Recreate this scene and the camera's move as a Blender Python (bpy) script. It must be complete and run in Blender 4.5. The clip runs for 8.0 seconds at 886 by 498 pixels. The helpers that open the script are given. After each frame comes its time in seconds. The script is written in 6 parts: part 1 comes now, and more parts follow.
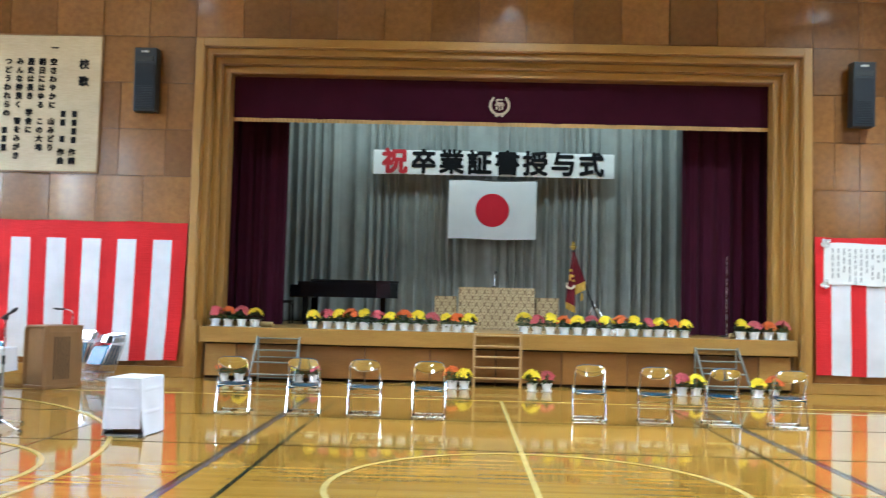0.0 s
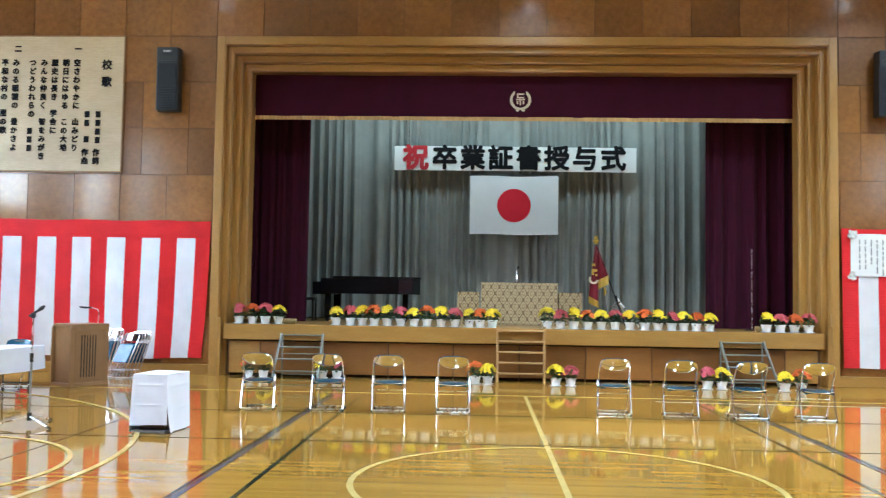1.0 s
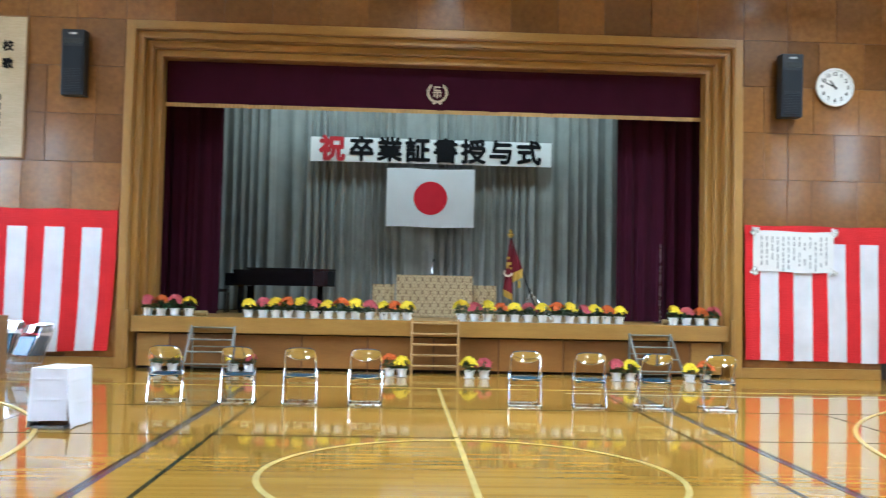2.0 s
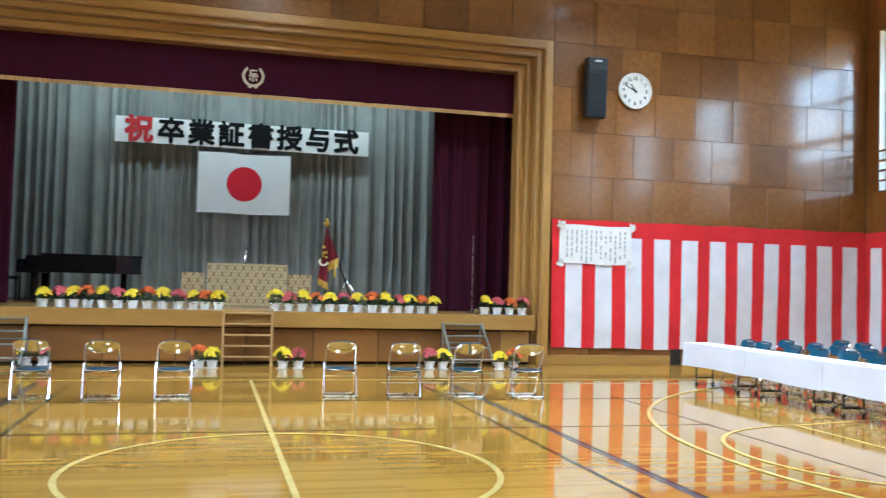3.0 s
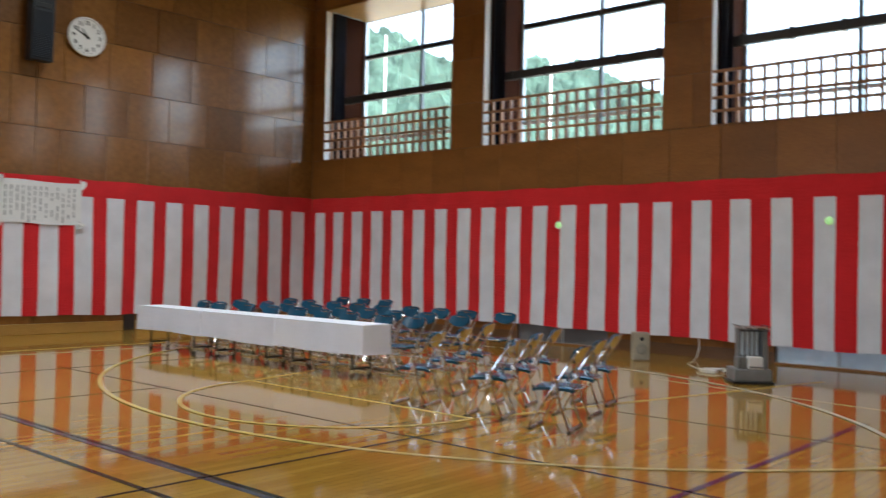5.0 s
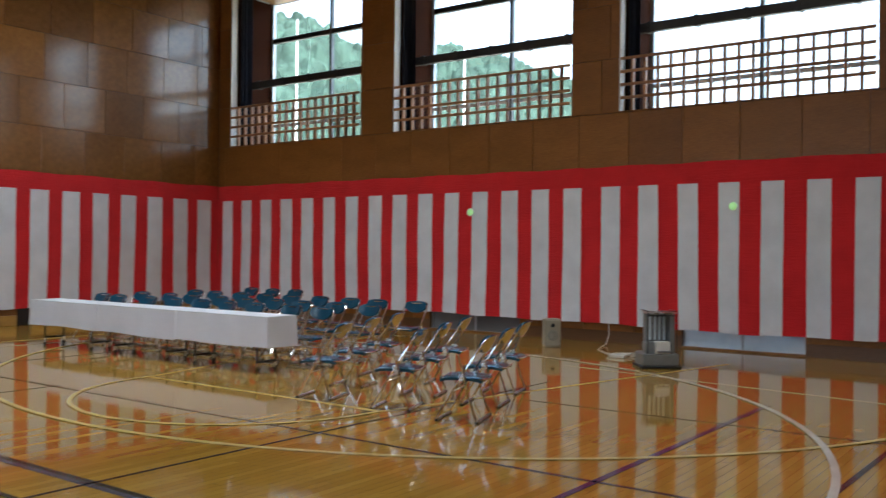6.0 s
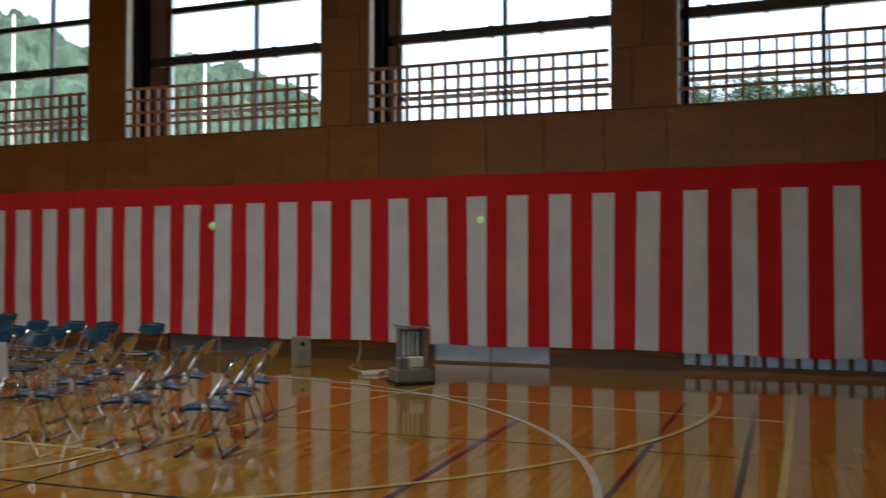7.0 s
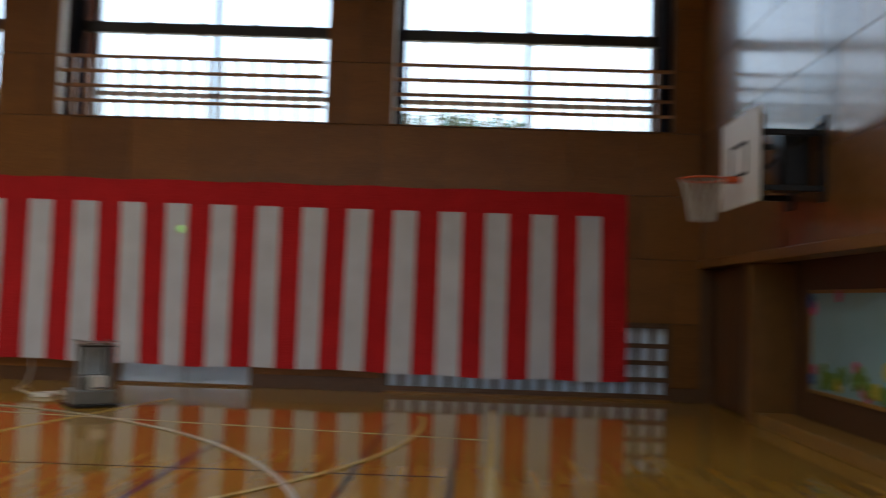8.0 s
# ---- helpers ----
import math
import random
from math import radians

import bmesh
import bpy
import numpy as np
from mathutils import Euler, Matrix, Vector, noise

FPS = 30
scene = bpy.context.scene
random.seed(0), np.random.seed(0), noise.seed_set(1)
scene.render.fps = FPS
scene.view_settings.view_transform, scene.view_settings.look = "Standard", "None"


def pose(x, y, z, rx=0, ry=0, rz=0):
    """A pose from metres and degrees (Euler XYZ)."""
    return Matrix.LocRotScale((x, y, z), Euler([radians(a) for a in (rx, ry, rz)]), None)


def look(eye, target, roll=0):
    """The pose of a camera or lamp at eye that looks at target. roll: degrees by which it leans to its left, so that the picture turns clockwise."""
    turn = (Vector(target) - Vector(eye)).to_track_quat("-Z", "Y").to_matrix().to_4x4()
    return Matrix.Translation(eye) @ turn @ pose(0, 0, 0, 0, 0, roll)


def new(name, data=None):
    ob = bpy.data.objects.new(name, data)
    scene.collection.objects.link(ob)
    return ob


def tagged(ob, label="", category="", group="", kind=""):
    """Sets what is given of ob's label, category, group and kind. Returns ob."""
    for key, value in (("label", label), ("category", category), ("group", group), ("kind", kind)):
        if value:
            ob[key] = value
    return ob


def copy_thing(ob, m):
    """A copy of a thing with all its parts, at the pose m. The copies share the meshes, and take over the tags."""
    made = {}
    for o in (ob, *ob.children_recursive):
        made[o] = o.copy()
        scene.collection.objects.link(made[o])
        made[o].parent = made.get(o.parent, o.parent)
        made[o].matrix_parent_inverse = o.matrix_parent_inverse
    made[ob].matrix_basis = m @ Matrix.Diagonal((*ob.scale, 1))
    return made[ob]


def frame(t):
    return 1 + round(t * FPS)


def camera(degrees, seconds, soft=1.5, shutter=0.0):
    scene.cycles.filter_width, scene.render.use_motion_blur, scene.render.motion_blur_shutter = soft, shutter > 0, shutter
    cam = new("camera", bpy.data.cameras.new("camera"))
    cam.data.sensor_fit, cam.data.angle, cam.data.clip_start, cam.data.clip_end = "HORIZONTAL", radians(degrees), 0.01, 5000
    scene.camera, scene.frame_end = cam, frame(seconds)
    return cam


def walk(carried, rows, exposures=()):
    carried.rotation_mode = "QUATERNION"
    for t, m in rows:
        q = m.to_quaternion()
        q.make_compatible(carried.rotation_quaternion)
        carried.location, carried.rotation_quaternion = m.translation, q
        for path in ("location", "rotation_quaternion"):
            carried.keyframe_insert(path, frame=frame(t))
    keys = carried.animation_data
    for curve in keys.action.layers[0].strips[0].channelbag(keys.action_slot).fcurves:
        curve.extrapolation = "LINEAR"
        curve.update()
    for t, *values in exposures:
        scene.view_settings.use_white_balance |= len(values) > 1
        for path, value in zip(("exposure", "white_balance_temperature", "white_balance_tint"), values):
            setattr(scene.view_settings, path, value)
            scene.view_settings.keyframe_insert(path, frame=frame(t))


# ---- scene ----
cam = camera(52.8, 8.0, soft=1.15, shutter=0.5)
PATH = [
    (0, (-0.691, -17.166, 1.595), (-0.734, -15.17, 1.711), 1.4),
    (0.5, (-0.721, -17.149, 1.576), (-0.859, -15.157, 1.685), 0.8),
    (1, (-0.713, -17.145, 1.562), (-0.803, -15.15, 1.671), 0.9),
    (1.2, (-0.696, -17.145, 1.562), (-0.756, -15.149, 1.666), 0.9),
    (2.3, (-0.633, -17.129, 1.575), (-0.422, -15.142, 1.662), 1.3),
    (2.5, (-0.642, -17.129, 1.578), (-0.326, -15.156, 1.656), 1.4),
    (3, (-0.678, -17.082, 1.603), (-0.176, -15.147, 1.68), 1.5),
    (3.5, (-0.64, -17.028, 1.6), (-0.007, -15.134, 1.7), 0.8),
    (4, (-0.653, -16.926, 1.579), (0.256, -15.147, 1.676), 0.6),
    (4.5, (-0.589, -16.814, 1.528), (0.617, -15.221, 1.619), 0.3),
    (5, (-0.501, -16.736, 1.512), (0.998, -15.413, 1.542), 1.2),
    (5.2, (-0.445, -16.753, 1.52), (1.087, -15.467, 1.537), 0.2),
    (6.3, (-0.086, -16.566, 1.521), (1.602, -15.495, 1.557), 1.1),
    (6.5, (0.059, -16.45, 1.522), (1.818, -15.5, 1.604), 0.7),
    (7, (0.199, -16.348, 1.498), (2.08, -15.669, 1.543), 0.0),
    (7.5, (0.474, -16.362, 1.476), (2.402, -15.837, 1.559), 0.1),
    (7.7, (0.574, -16.362, 1.423), (2.531, -15.969, 1.53), 1.5),
    (7.9, (0.659, -16.253, 1.395), (2.649, -16.092, 1.504), 1.6),
    (8, (0.677, -16.182, 1.388), (2.674, -16.149, 1.498), 1.9),
]
walk(cam, [(t, look(eye, aim, roll)) for t, eye, aim, roll in PATH],
     exposures=[(0.0, 4.58, 4950, -2), (2.5, 4.56, 4830, 0), (3.5, 4.42, 4820, 0), (4.0, 4.08, 5120, 2), (4.5, 3.84, 5450, 4), (5.0, 3.34, 5550, 5), (5.2, 3.12, 5480, 5), (6.5, 2.98, 5450, 4), (7.0, 2.40, 6050, 6), (7.5, 2.30, 6030, 7), (8.0, 2.58, 6030, 7)])

# ---- world and light ----
world = bpy.data.worlds.new("sky")
scene.world = world
world.use_nodes = True
wn = world.node_tree
sky = wn.nodes.new("ShaderNodeTexSky")
sky.sky_type, sky.sun_disc = "NISHITA", False
sky.sun_elevation, sky.sun_rotation = radians(52), radians(200)
sky.air_density, sky.dust_density, sky.ozone_density = 1.0, 6.0, 1.0
haze = wn.nodes.new("ShaderNodeHueSaturation")
haze.inputs["Saturation"].default_value = 0.6
wn.links.new(sky.outputs[0], haze.inputs["Color"])
wn.links.new(haze.outputs[0], wn.nodes["Background"].inputs[0])
wn.nodes["Background"].inputs[1].default_value = 0.15
sun = new("sun", bpy.data.lights.new("sun", "SUN"))
sun.data.energy, sun.data.angle, sun.data.color = 1.2, radians(14), (1.0, 0.95, 0.88)
sun.matrix_world = look((-25, -55, 80), (0, 0, 0))


def lamp(name, x, y, z, to, w, h, power, col=(1, 1, 1)):
    ob = new(name, bpy.data.lights.new(name, "AREA"))
    ob.data.shape, ob.data.size, ob.data.size_y, ob.data.energy, ob.data.color = "RECTANGLE", w, h, power, col
    ob.matrix_world = look((x, y, z), to)
    return ob


# border light batten above the stage, hidden behind the pelmet
lamp("border_light", 0, 3.5, 6.6, (0, 4.75, 3.2), 9.0, 0.25, 5.8, (0.95, 1.0, 0.90))

# ---- materials ----


def nodes_of(name):
    m = bpy.data.materials.new(name)
    m.use_nodes = True
    t = m.node_tree
    return m, t, t.nodes["Principled BSDF"]


def coords(t, scale, shift=True):
    """Object coordinates, scaled, and moved by a random amount for each object."""
    tc = t.nodes.new("ShaderNodeTexCoord")
    mp = t.nodes.new("ShaderNodeMapping")
    mp.inputs["Scale"].default_value = scale
    t.links.new(tc.outputs["Object"], mp.inputs["Vector"])
    if shift:
        oi = t.nodes.new("ShaderNodeObjectInfo")
        mu = t.nodes.new("ShaderNodeMath")
        mu.operation = "MULTIPLY"
        mu.inputs[1].default_value = 57.0
        t.links.new(oi.outputs["Random"], mu.inputs[0])
        t.links.new(mu.outputs[0], mp.inputs["Location"])
    return mp.outputs[0]


def noise_of(t, vec, scale, detail=4.0, rough=0.55):
    n = t.nodes.new("ShaderNodeTexNoise")
    n.inputs["Scale"].default_value, n.inputs["Detail"].default_value, n.inputs["Roughness"].default_value = scale, detail, rough
    t.links.new(vec, n.inputs["Vector"])
    return n.outputs["Fac"]


def ramp(t, fac, stops):
    r = t.nodes.new("ShaderNodeValToRGB")
    el = r.color_ramp.elements
    while len(el) < len(stops):
        el.new(0.5)
    for e, (p, c) in zip(el, stops):
        e.position, e.color = p, (*c, 1)
    t.links.new(fac, r.inputs[0])
    return r.outputs[0]


def mixed(t, a, b, fac, kind="MULTIPLY"):
    m = t.nodes.new("ShaderNodeMix")
    m.data_type, m.blend_type = "RGBA", kind
    if isinstance(fac, float):
        m.inputs[0].default_value = fac
    else:
        t.links.new(fac, m.inputs[0])
    for s, v in ((6, a), (7, b)):
        if isinstance(v, tuple):
            m.inputs[s].default_value = (*v, 1)
        else:
            t.links.new(v, m.inputs[s])
    return m.outputs[2]


def bumped(t, bsdf, fac, strength, dist=0.01):
    b = t.nodes.new("ShaderNodeBump")
    b.inputs["Strength"].default_value, b.inputs["Distance"].default_value = strength, dist
    t.links.new(fac, b.inputs["Height"])
    t.links.new(b.outputs[0], bsdf.inputs["Normal"])


def shade(v, k):
    return tuple(min(1.0, c * k) for c in v)


def plain(name, col, rough=0.5, metal=0.0, var=0.12, scale=6.0, bump=0.1, fine=60.0, rand=0.0, spec=0.5, sheen=0.0):
    """Paint, cloth, plastic or metal with blotches at a large and grain at a small scale."""
    m, t, b = nodes_of(name)
    v = coords(t, (1, 1, 1))
    big, small = noise_of(t, v, scale), noise_of(t, v, fine, 3.0)
    c = ramp(t, big, [(0.3, shade(col, 1 - var)), (0.7, shade(col, 1 + var * 0.7))])
    c = mixed(t, c, ramp(t, small, [(0.3, (1 - var * 0.6,) * 3), (0.7, (1, 1, 1))]), 1.0)
    if rand:
        oi = t.nodes.new("ShaderNodeObjectInfo")
        c = mixed(t, c, ramp(t, oi.outputs["Random"], [(0.0, (1 - rand,) * 3), (1.0, (1, 1, 1))]), 1.0)
    t.links.new(c, b.inputs["Base Color"])
    rr = t.nodes.new("ShaderNodeMapRange")
    rr.inputs["To Min"].default_value, rr.inputs["To Max"].default_value = max(0.02, rough * 0.8), min(1, rough * 1.2)
    t.links.new(big, rr.inputs["Value"])
    t.links.new(rr.outputs[0], b.inputs["Roughness"])
    b.inputs["Metallic"].default_value = metal
    b.inputs["Specular IOR Level"].default_value = spec
    b.inputs["Sheen Weight"].default_value = sheen
    if bump:
        bumped(t, b, small, bump, 0.004)
    return m


def wood(name, dark, light, rough=0.35, grain=(1, 1, 12), scale=2.2, rand=0.25, coat=0.0, coat_rough=0.1, bump=0.06, spec=0.5):
    """Varnished wood: long grain, broad figure, and a tone of its own for each board."""
    m, t, b = nodes_of(name)
    v = coords(t, grain)
    g = noise_of(t, v, scale * 6, 6.0, 0.65)
    figure = noise_of(t, coords(t, tuple(0.3 + 0.12 * k for k in grain)), scale * 1.2, 3.0)
    c = ramp(t, g, [(0.25, dark), (0.75, light)])
    c = mixed(t, c, ramp(t, figure, [(0.3, (0.72, 0.68, 0.62)), (0.7, (1, 1, 1))]), 0.7)
    oi = t.nodes.new("ShaderNodeObjectInfo")
    c = mixed(t, c, ramp(t, oi.outputs["Random"], [(0.0, (1 - rand, 1 - rand * 1.1, 1 - rand * 1.2)), (0.6, (1, 1, 1)), (1.0, (1 + rand * 0.3, 1 + rand * 0.25, 1))]), 1.0)
    t.links.new(c, b.inputs["Base Color"])
    rr = t.nodes.new("ShaderNodeMapRange")
    rr.inputs["To Min"].default_value, rr.inputs["To Max"].default_value = rough * 0.75, rough * 1.25
    t.links.new(figure, rr.inputs["Value"])
    t.links.new(rr.outputs[0], b.inputs["Roughness"])
    b.inputs["Coat Weight"].default_value, b.inputs["Coat Roughness"].default_value = coat, coat_rough
    b.inputs["Specular IOR Level"].default_value = spec
    bumped(t, b, g, bump, 0.003)
    return m


def court_floor():
    """Narrow maple strips under gloss varnish, laid along x."""
    m, t, b = nodes_of("court_floor")
    v = coords(t, (1, 1, 1), False)
    br = t.nodes.new("ShaderNodeTexBrick")
    br.offset, br.squash = 0.37, 1.0
    for k, val in (("Scale", 1.0), ("Mortar Size", 0.0011), ("Mortar Smooth", 0.2), ("Bias", 0.0), ("Brick Width", 1.35), ("Row Height", 0.075)):
        br.inputs[k].default_value = val
    br.inputs["Color1"].default_value = (0.43, 0.236, 0.033, 1)
    br.inputs["Color2"].default_value = (0.53, 0.312, 0.052, 1)
    br.inputs["Mortar"].default_value = (0.29, 0.155, 0.035, 1)
    t.links.new(v, br.inputs["Vector"])
    grain = noise_of(t, coords(t, (2, 40, 1), False), 4.0, 5.0)
    broad = noise_of(t, coords(t, (1, 1, 1), False), 0.35, 3.0)
    c = mixed(t, br.outputs["Color"], ramp(t, grain, [(0.3, (0.82, 0.78, 0.72)), (0.7, (1, 1, 1))]), 0.8)
    c = mixed(t, c, ramp(t, broad, [(0.3, (0.78, 0.75, 0.69)), (0.7, (1, 1, 1))]), 1.0)
    t.links.new(c, b.inputs["Base Color"])
    scuff = noise_of(t, coords(t, (1, 3, 1), False), 7.0, 6.0, 0.7)
    rr = t.nodes.new("ShaderNodeMapRange")
    rr.inputs["To Min"].default_value, rr.inputs["To Max"].default_value = 0.025, 0.095
    t.links.new(scuff, rr.inputs["Value"])
    t.links.new(rr.outputs[0], b.inputs["Roughness"])
    b.inputs["IOR"].default_value = 1.72
    wave = noise_of(t, coords(t, (0.6, 9, 1), False), 1.6, 2.0)
    bumped(t, b, wave, 0.05, 0.004)
    return m


def glass_mat():
    m, t, b = nodes_of("window_glass")
    out = t.nodes["Material Output"]
    tr, gl, mx = (t.nodes.new(k) for k in ("ShaderNodeBsdfTransparent", "ShaderNodeBsdfGlossy", "ShaderNodeMixShader"))
    tr.inputs[0].default_value = (0.95, 0.975, 0.97, 1)
    gl.inputs["Roughness"].default_value = 0.02
    mx.inputs[0].default_value = 0.05
    t.links.new(tr.outputs[0], mx.inputs[1])
    t.links.new(gl.outputs[0], mx.inputs[2])
    t.links.new(mx.outputs[0], out.inputs[0])
    return m


def frosted_mat():
    m, t, b = nodes_of("frosted_glass")
    out = t.nodes["Material Output"]
    tl, mx = t.nodes.new("ShaderNodeBsdfTranslucent"), t.nodes.new("ShaderNodeMixShader")
    v = coords(t, (1, 1, 1))
    c = ramp(t, noise_of(t, v, 3.0), [(0.3, (0.62, 0.70, 0.76)), (0.7, (0.78, 0.84, 0.88))])
    t.links.new(c, tl.inputs[0])
    t.links.new(c, b.inputs["Base Color"])
    b.inputs["Roughness"].default_value = 0.35
    mx.inputs[0].default_value = 0.19
    t.links.new(b.outputs[0], mx.inputs[1])
    t.links.new(tl.outputs[0], mx.inputs[2])
    t.links.new(mx.outputs[0], out.inputs[0])
    return m


def cloth(name, col, rough=0.8, var=0.08, thread=420.0, thin=0.0, sheen=0.2, pucker=0.0):
    m, t, b = nodes_of(name)
    v = coords(t, (1, 1, 1))
    big = noise_of(t, v, 2.2, 4.0)
    weave = noise_of(t, coords(t, (1, 1, 0.5)), thread, 2.0)
    c = ramp(t, big, [(0.3, shade(col, 1 - var)), (0.7, shade(col, 1 + var))])
    c = mixed(t, c, ramp(t, weave, [(0.3, (0.9, 0.9, 0.9)), (0.7, (1, 1, 1))]), 0.6)
    t.links.new(c, b.inputs["Base Color"])
    b.inputs["Roughness"].default_value, b.inputs["Sheen Weight"].default_value = rough, sheen
    b.inputs["Specular IOR Level"].default_value = 0.2
    crease = noise_of(t, coords(t, (1, 1, 3)), 5.0, 4.0)
    if pucker:
        rows = noise_of(t, coords(t, (2.5, 2.5, 26)), 1.7, 4.0, 0.6)
        crease = mixed(t, crease, rows, 0.75, "MIX")
    bumped(t, b, crease, 0.25 + pucker, 0.012)
    if thin:
        out = t.nodes["Material Output"]
        tl, mx = t.nodes.new("ShaderNodeBsdfTranslucent"), t.nodes.new("ShaderNodeMixShader")
        t.links.new(c, tl.inputs[0])
        mx.inputs[0].default_value = thin
        t.links.new(b.outputs[0], mx.inputs[1])
        t.links.new(tl.outputs[0], mx.inputs[2])
        t.links.new(mx.outputs[0], out.inputs[0])
    return m


def brocade():
    """Tan cloth with a brown trellis of pointed ovals."""
    m, t, b = nodes_of("brocade_cloth")
    tc = t.nodes.new("ShaderNodeTexCoord")
    sp = t.nodes.new("ShaderNodeSeparateXYZ")
    t.links.new(tc.outputs["Object"], sp.inputs[0])

    def op(kind, a, bb=None):
        n = t.nodes.new("ShaderNodeMath")
        n.operation = kind
        for s, q in enumerate((a, bb)):
            if q is None:
                continue
            if isinstance(q, (int, float)):
                n.inputs[s].default_value = q
            else:
                t.links.new(q, n.inputs[s])
        return n.outputs[0]
    cx = op("COSINE", op("MULTIPLY", sp.outputs[0], 2 * math.pi / 0.17))
    cz = op("COSINE", op("MULTIPLY", sp.outputs[2], 2 * math.pi / 0.27))
    f = op("ABSOLUTE", op("ADD", cx, cz))
    f2 = op("ABSOLUTE", op("SUBTRACT", op("MULTIPLY", cx, cz), 0.55))
    line = op("LESS_THAN", f, 0.34)
    leaf = op("LESS_THAN", f2, 0.13)
    both = op("MAXIMUM", line, leaf)
    ns = noise_of(t, coords(t, (1, 1, 1)), 90.0)
    fac = op("MULTIPLY", both, ramp(t, ns, [(0.35, (0.5,) * 3), (0.55, (1, 1, 1))]))
    t.links.new(mixed(t, (0.44, 0.345, 0.185), (0.13, 0.08, 0.035), fac, "MIX"), b.inputs["Base Color"])
    b.inputs["Roughness"].default_value = 0.6
    bumped(t, b, ns, 0.15, 0.003)
    return m


PLY = wood("plywood_panel", (0.205, 0.086, 0.015), (0.325, 0.152, 0.034), 0.36, (1, 10, 1), 1.6, 0.34, 1.0, 0.13, spec=0.27)
PLY_SIDE = wood("plywood_panel_side", (0.205, 0.078, 0.013), (0.315, 0.130, 0.026), 0.42, (1, 1, 10), 1.6, 0.16, 0.16, 0.26, spec=0.3)
OAK = wood("pale_oak_trim", (0.33, 0.175, 0.032), (0.48, 0.278, 0.064), 0.38, (14, 14, 1), 2.0, 0.12, 0.2, 0.25)
OAK_X = wood("pale_oak_trim_along", (0.33, 0.175, 0.032), (0.48, 0.278, 0.064), 0.38, (1, 14, 14), 2.0, 0.12, 0.2, 0.25)
STAGE_X = wood("stage_board", (0.32, 0.175, 0.036), (0.45, 0.265, 0.062), 0.32, (1, 16, 16), 2.4, 0.15, 0.2, 0.2)
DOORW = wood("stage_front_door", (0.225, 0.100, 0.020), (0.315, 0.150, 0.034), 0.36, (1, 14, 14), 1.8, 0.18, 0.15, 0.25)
DARKW = wood("dark_timber", (0.10, 0.045, 0.016), (0.17, 0.08, 0.03), 0.42, (14, 1, 14), 2.0, 0.2)
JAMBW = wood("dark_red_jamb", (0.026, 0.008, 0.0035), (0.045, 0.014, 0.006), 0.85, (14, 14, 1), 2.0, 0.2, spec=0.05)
LATT = wood("lattice_bar_wood", (0.33, 0.150, 0.058), (0.48, 0.245, 0.105), 0.45, (4, 4, 4), 3.0, 0.25)
STAIRW = wood("pale_stair_wood", (0.40, 0.24, 0.09), (0.56, 0.36, 0.15), 0.42, (12, 12, 1), 2.0, 0.15)
PODW = wood("podium_wood", (0.25, 0.14, 0.054), (0.36, 0.205, 0.082), 0.38, (12, 12, 1), 2.0, 0.1, 0.1)
BOARDW = wood("song_board_wood", (0.52, 0.42, 0.26), (0.64, 0.54, 0.36), 0.6, (1, 8, 8), 1.2, 0.06)
FLOOR = court_floor()
GLASS, FROST = glass_mat(), frosted_mat()
TREEL = cloth("tree_leaves", (0.06, 0.090, 0.060), 0.6, 0.4, 60.0, 0.5, 0.0)
RED = cloth("red_cloth", (0.62, 0.016, 0.020), 0.8, 0.10, pucker=1.1)
WHITE = cloth("white_cloth", (0.73, 0.735, 0.775))
TABLEC = cloth("tablecloth_white", (0.81, 0.825, 0.91), 0.7, 0.04)
GREY = cloth("grey_green_drape", (0.295, 0.305, 0.283), 0.8, 0.1, sheen=0.0)
MAROON = cloth("maroon_velvet", (0.034, 0.0020, 0.013), 0.95, 0.12, 300.0, 0.0, 0.04)
NAVY = cloth("navy_drape", (0.008, 0.011, 0.024), 0.8, 0.1)
FLAGW = cloth("flag_white", (0.78, 0.80, 0.82), 0.75, 0.03)
FLAGR = cloth("flag_red", (0.58, 0.012, 0.03), 0.75, 0.05)
PAPER = plain("white_paper", (0.80, 0.80, 0.78), 0.7, 0, 0.04, 3.0, 0.05)
INK = plain("black_ink", (0.008, 0.008, 0.009), 0.7, 0, 0.1, 9.0, 0.0, spec=0.1)
FADED = plain("faint_grey_ink", (0.26, 0.26, 0.27), 0.7, 0, 0.25, 9.0, 0.0)
REDINK = plain("red_ink", (0.45, 0.012, 0.02), 0.6, 0, 0.1, 9.0, 0.0)
FRINGE = cloth("gold_fringe", (0.50, 0.33, 0.13), 0.6, 0.2, 200.0)
GOLD = plain("gold_thread", (0.62, 0.42, 0.06), 0.4, 0.3, 0.2, 20.0, 0.3)
CREAM = plain("cream_applique", (0.72, 0.64, 0.48), 0.6, 0, 0.08, 20.0, 0.1)
CHROME = plain("chrome_tube", (0.84, 0.84, 0.87), 0.13, 1.0, 0.05, 12.0, 0.0)
SHELL = plain("polished_back_shell", (0.60, 0.60, 0.61), 0.07, 1.0, 0.05, 12.0, 0.0)
CHROME_B = plain("brushed_steel", (0.74, 0.75, 0.77), 0.28, 1.0, 0.1, 12.0, 0.05)
BLUEV = plain("blue_vinyl", (0.012, 0.066, 0.120), 0.22, 0, 0.12, 14.0, 0.1, 240.0, 0.2, 0.5)
BLACKM = plain("black_metal", (0.018, 0.018, 0.02), 0.35, 0.2, 0.2, 8.0, 0.05)
BLACKP = plain("black_plastic", (0.022, 0.024, 0.027), 0.42, 0, 0.2, 9.0, 0.1)
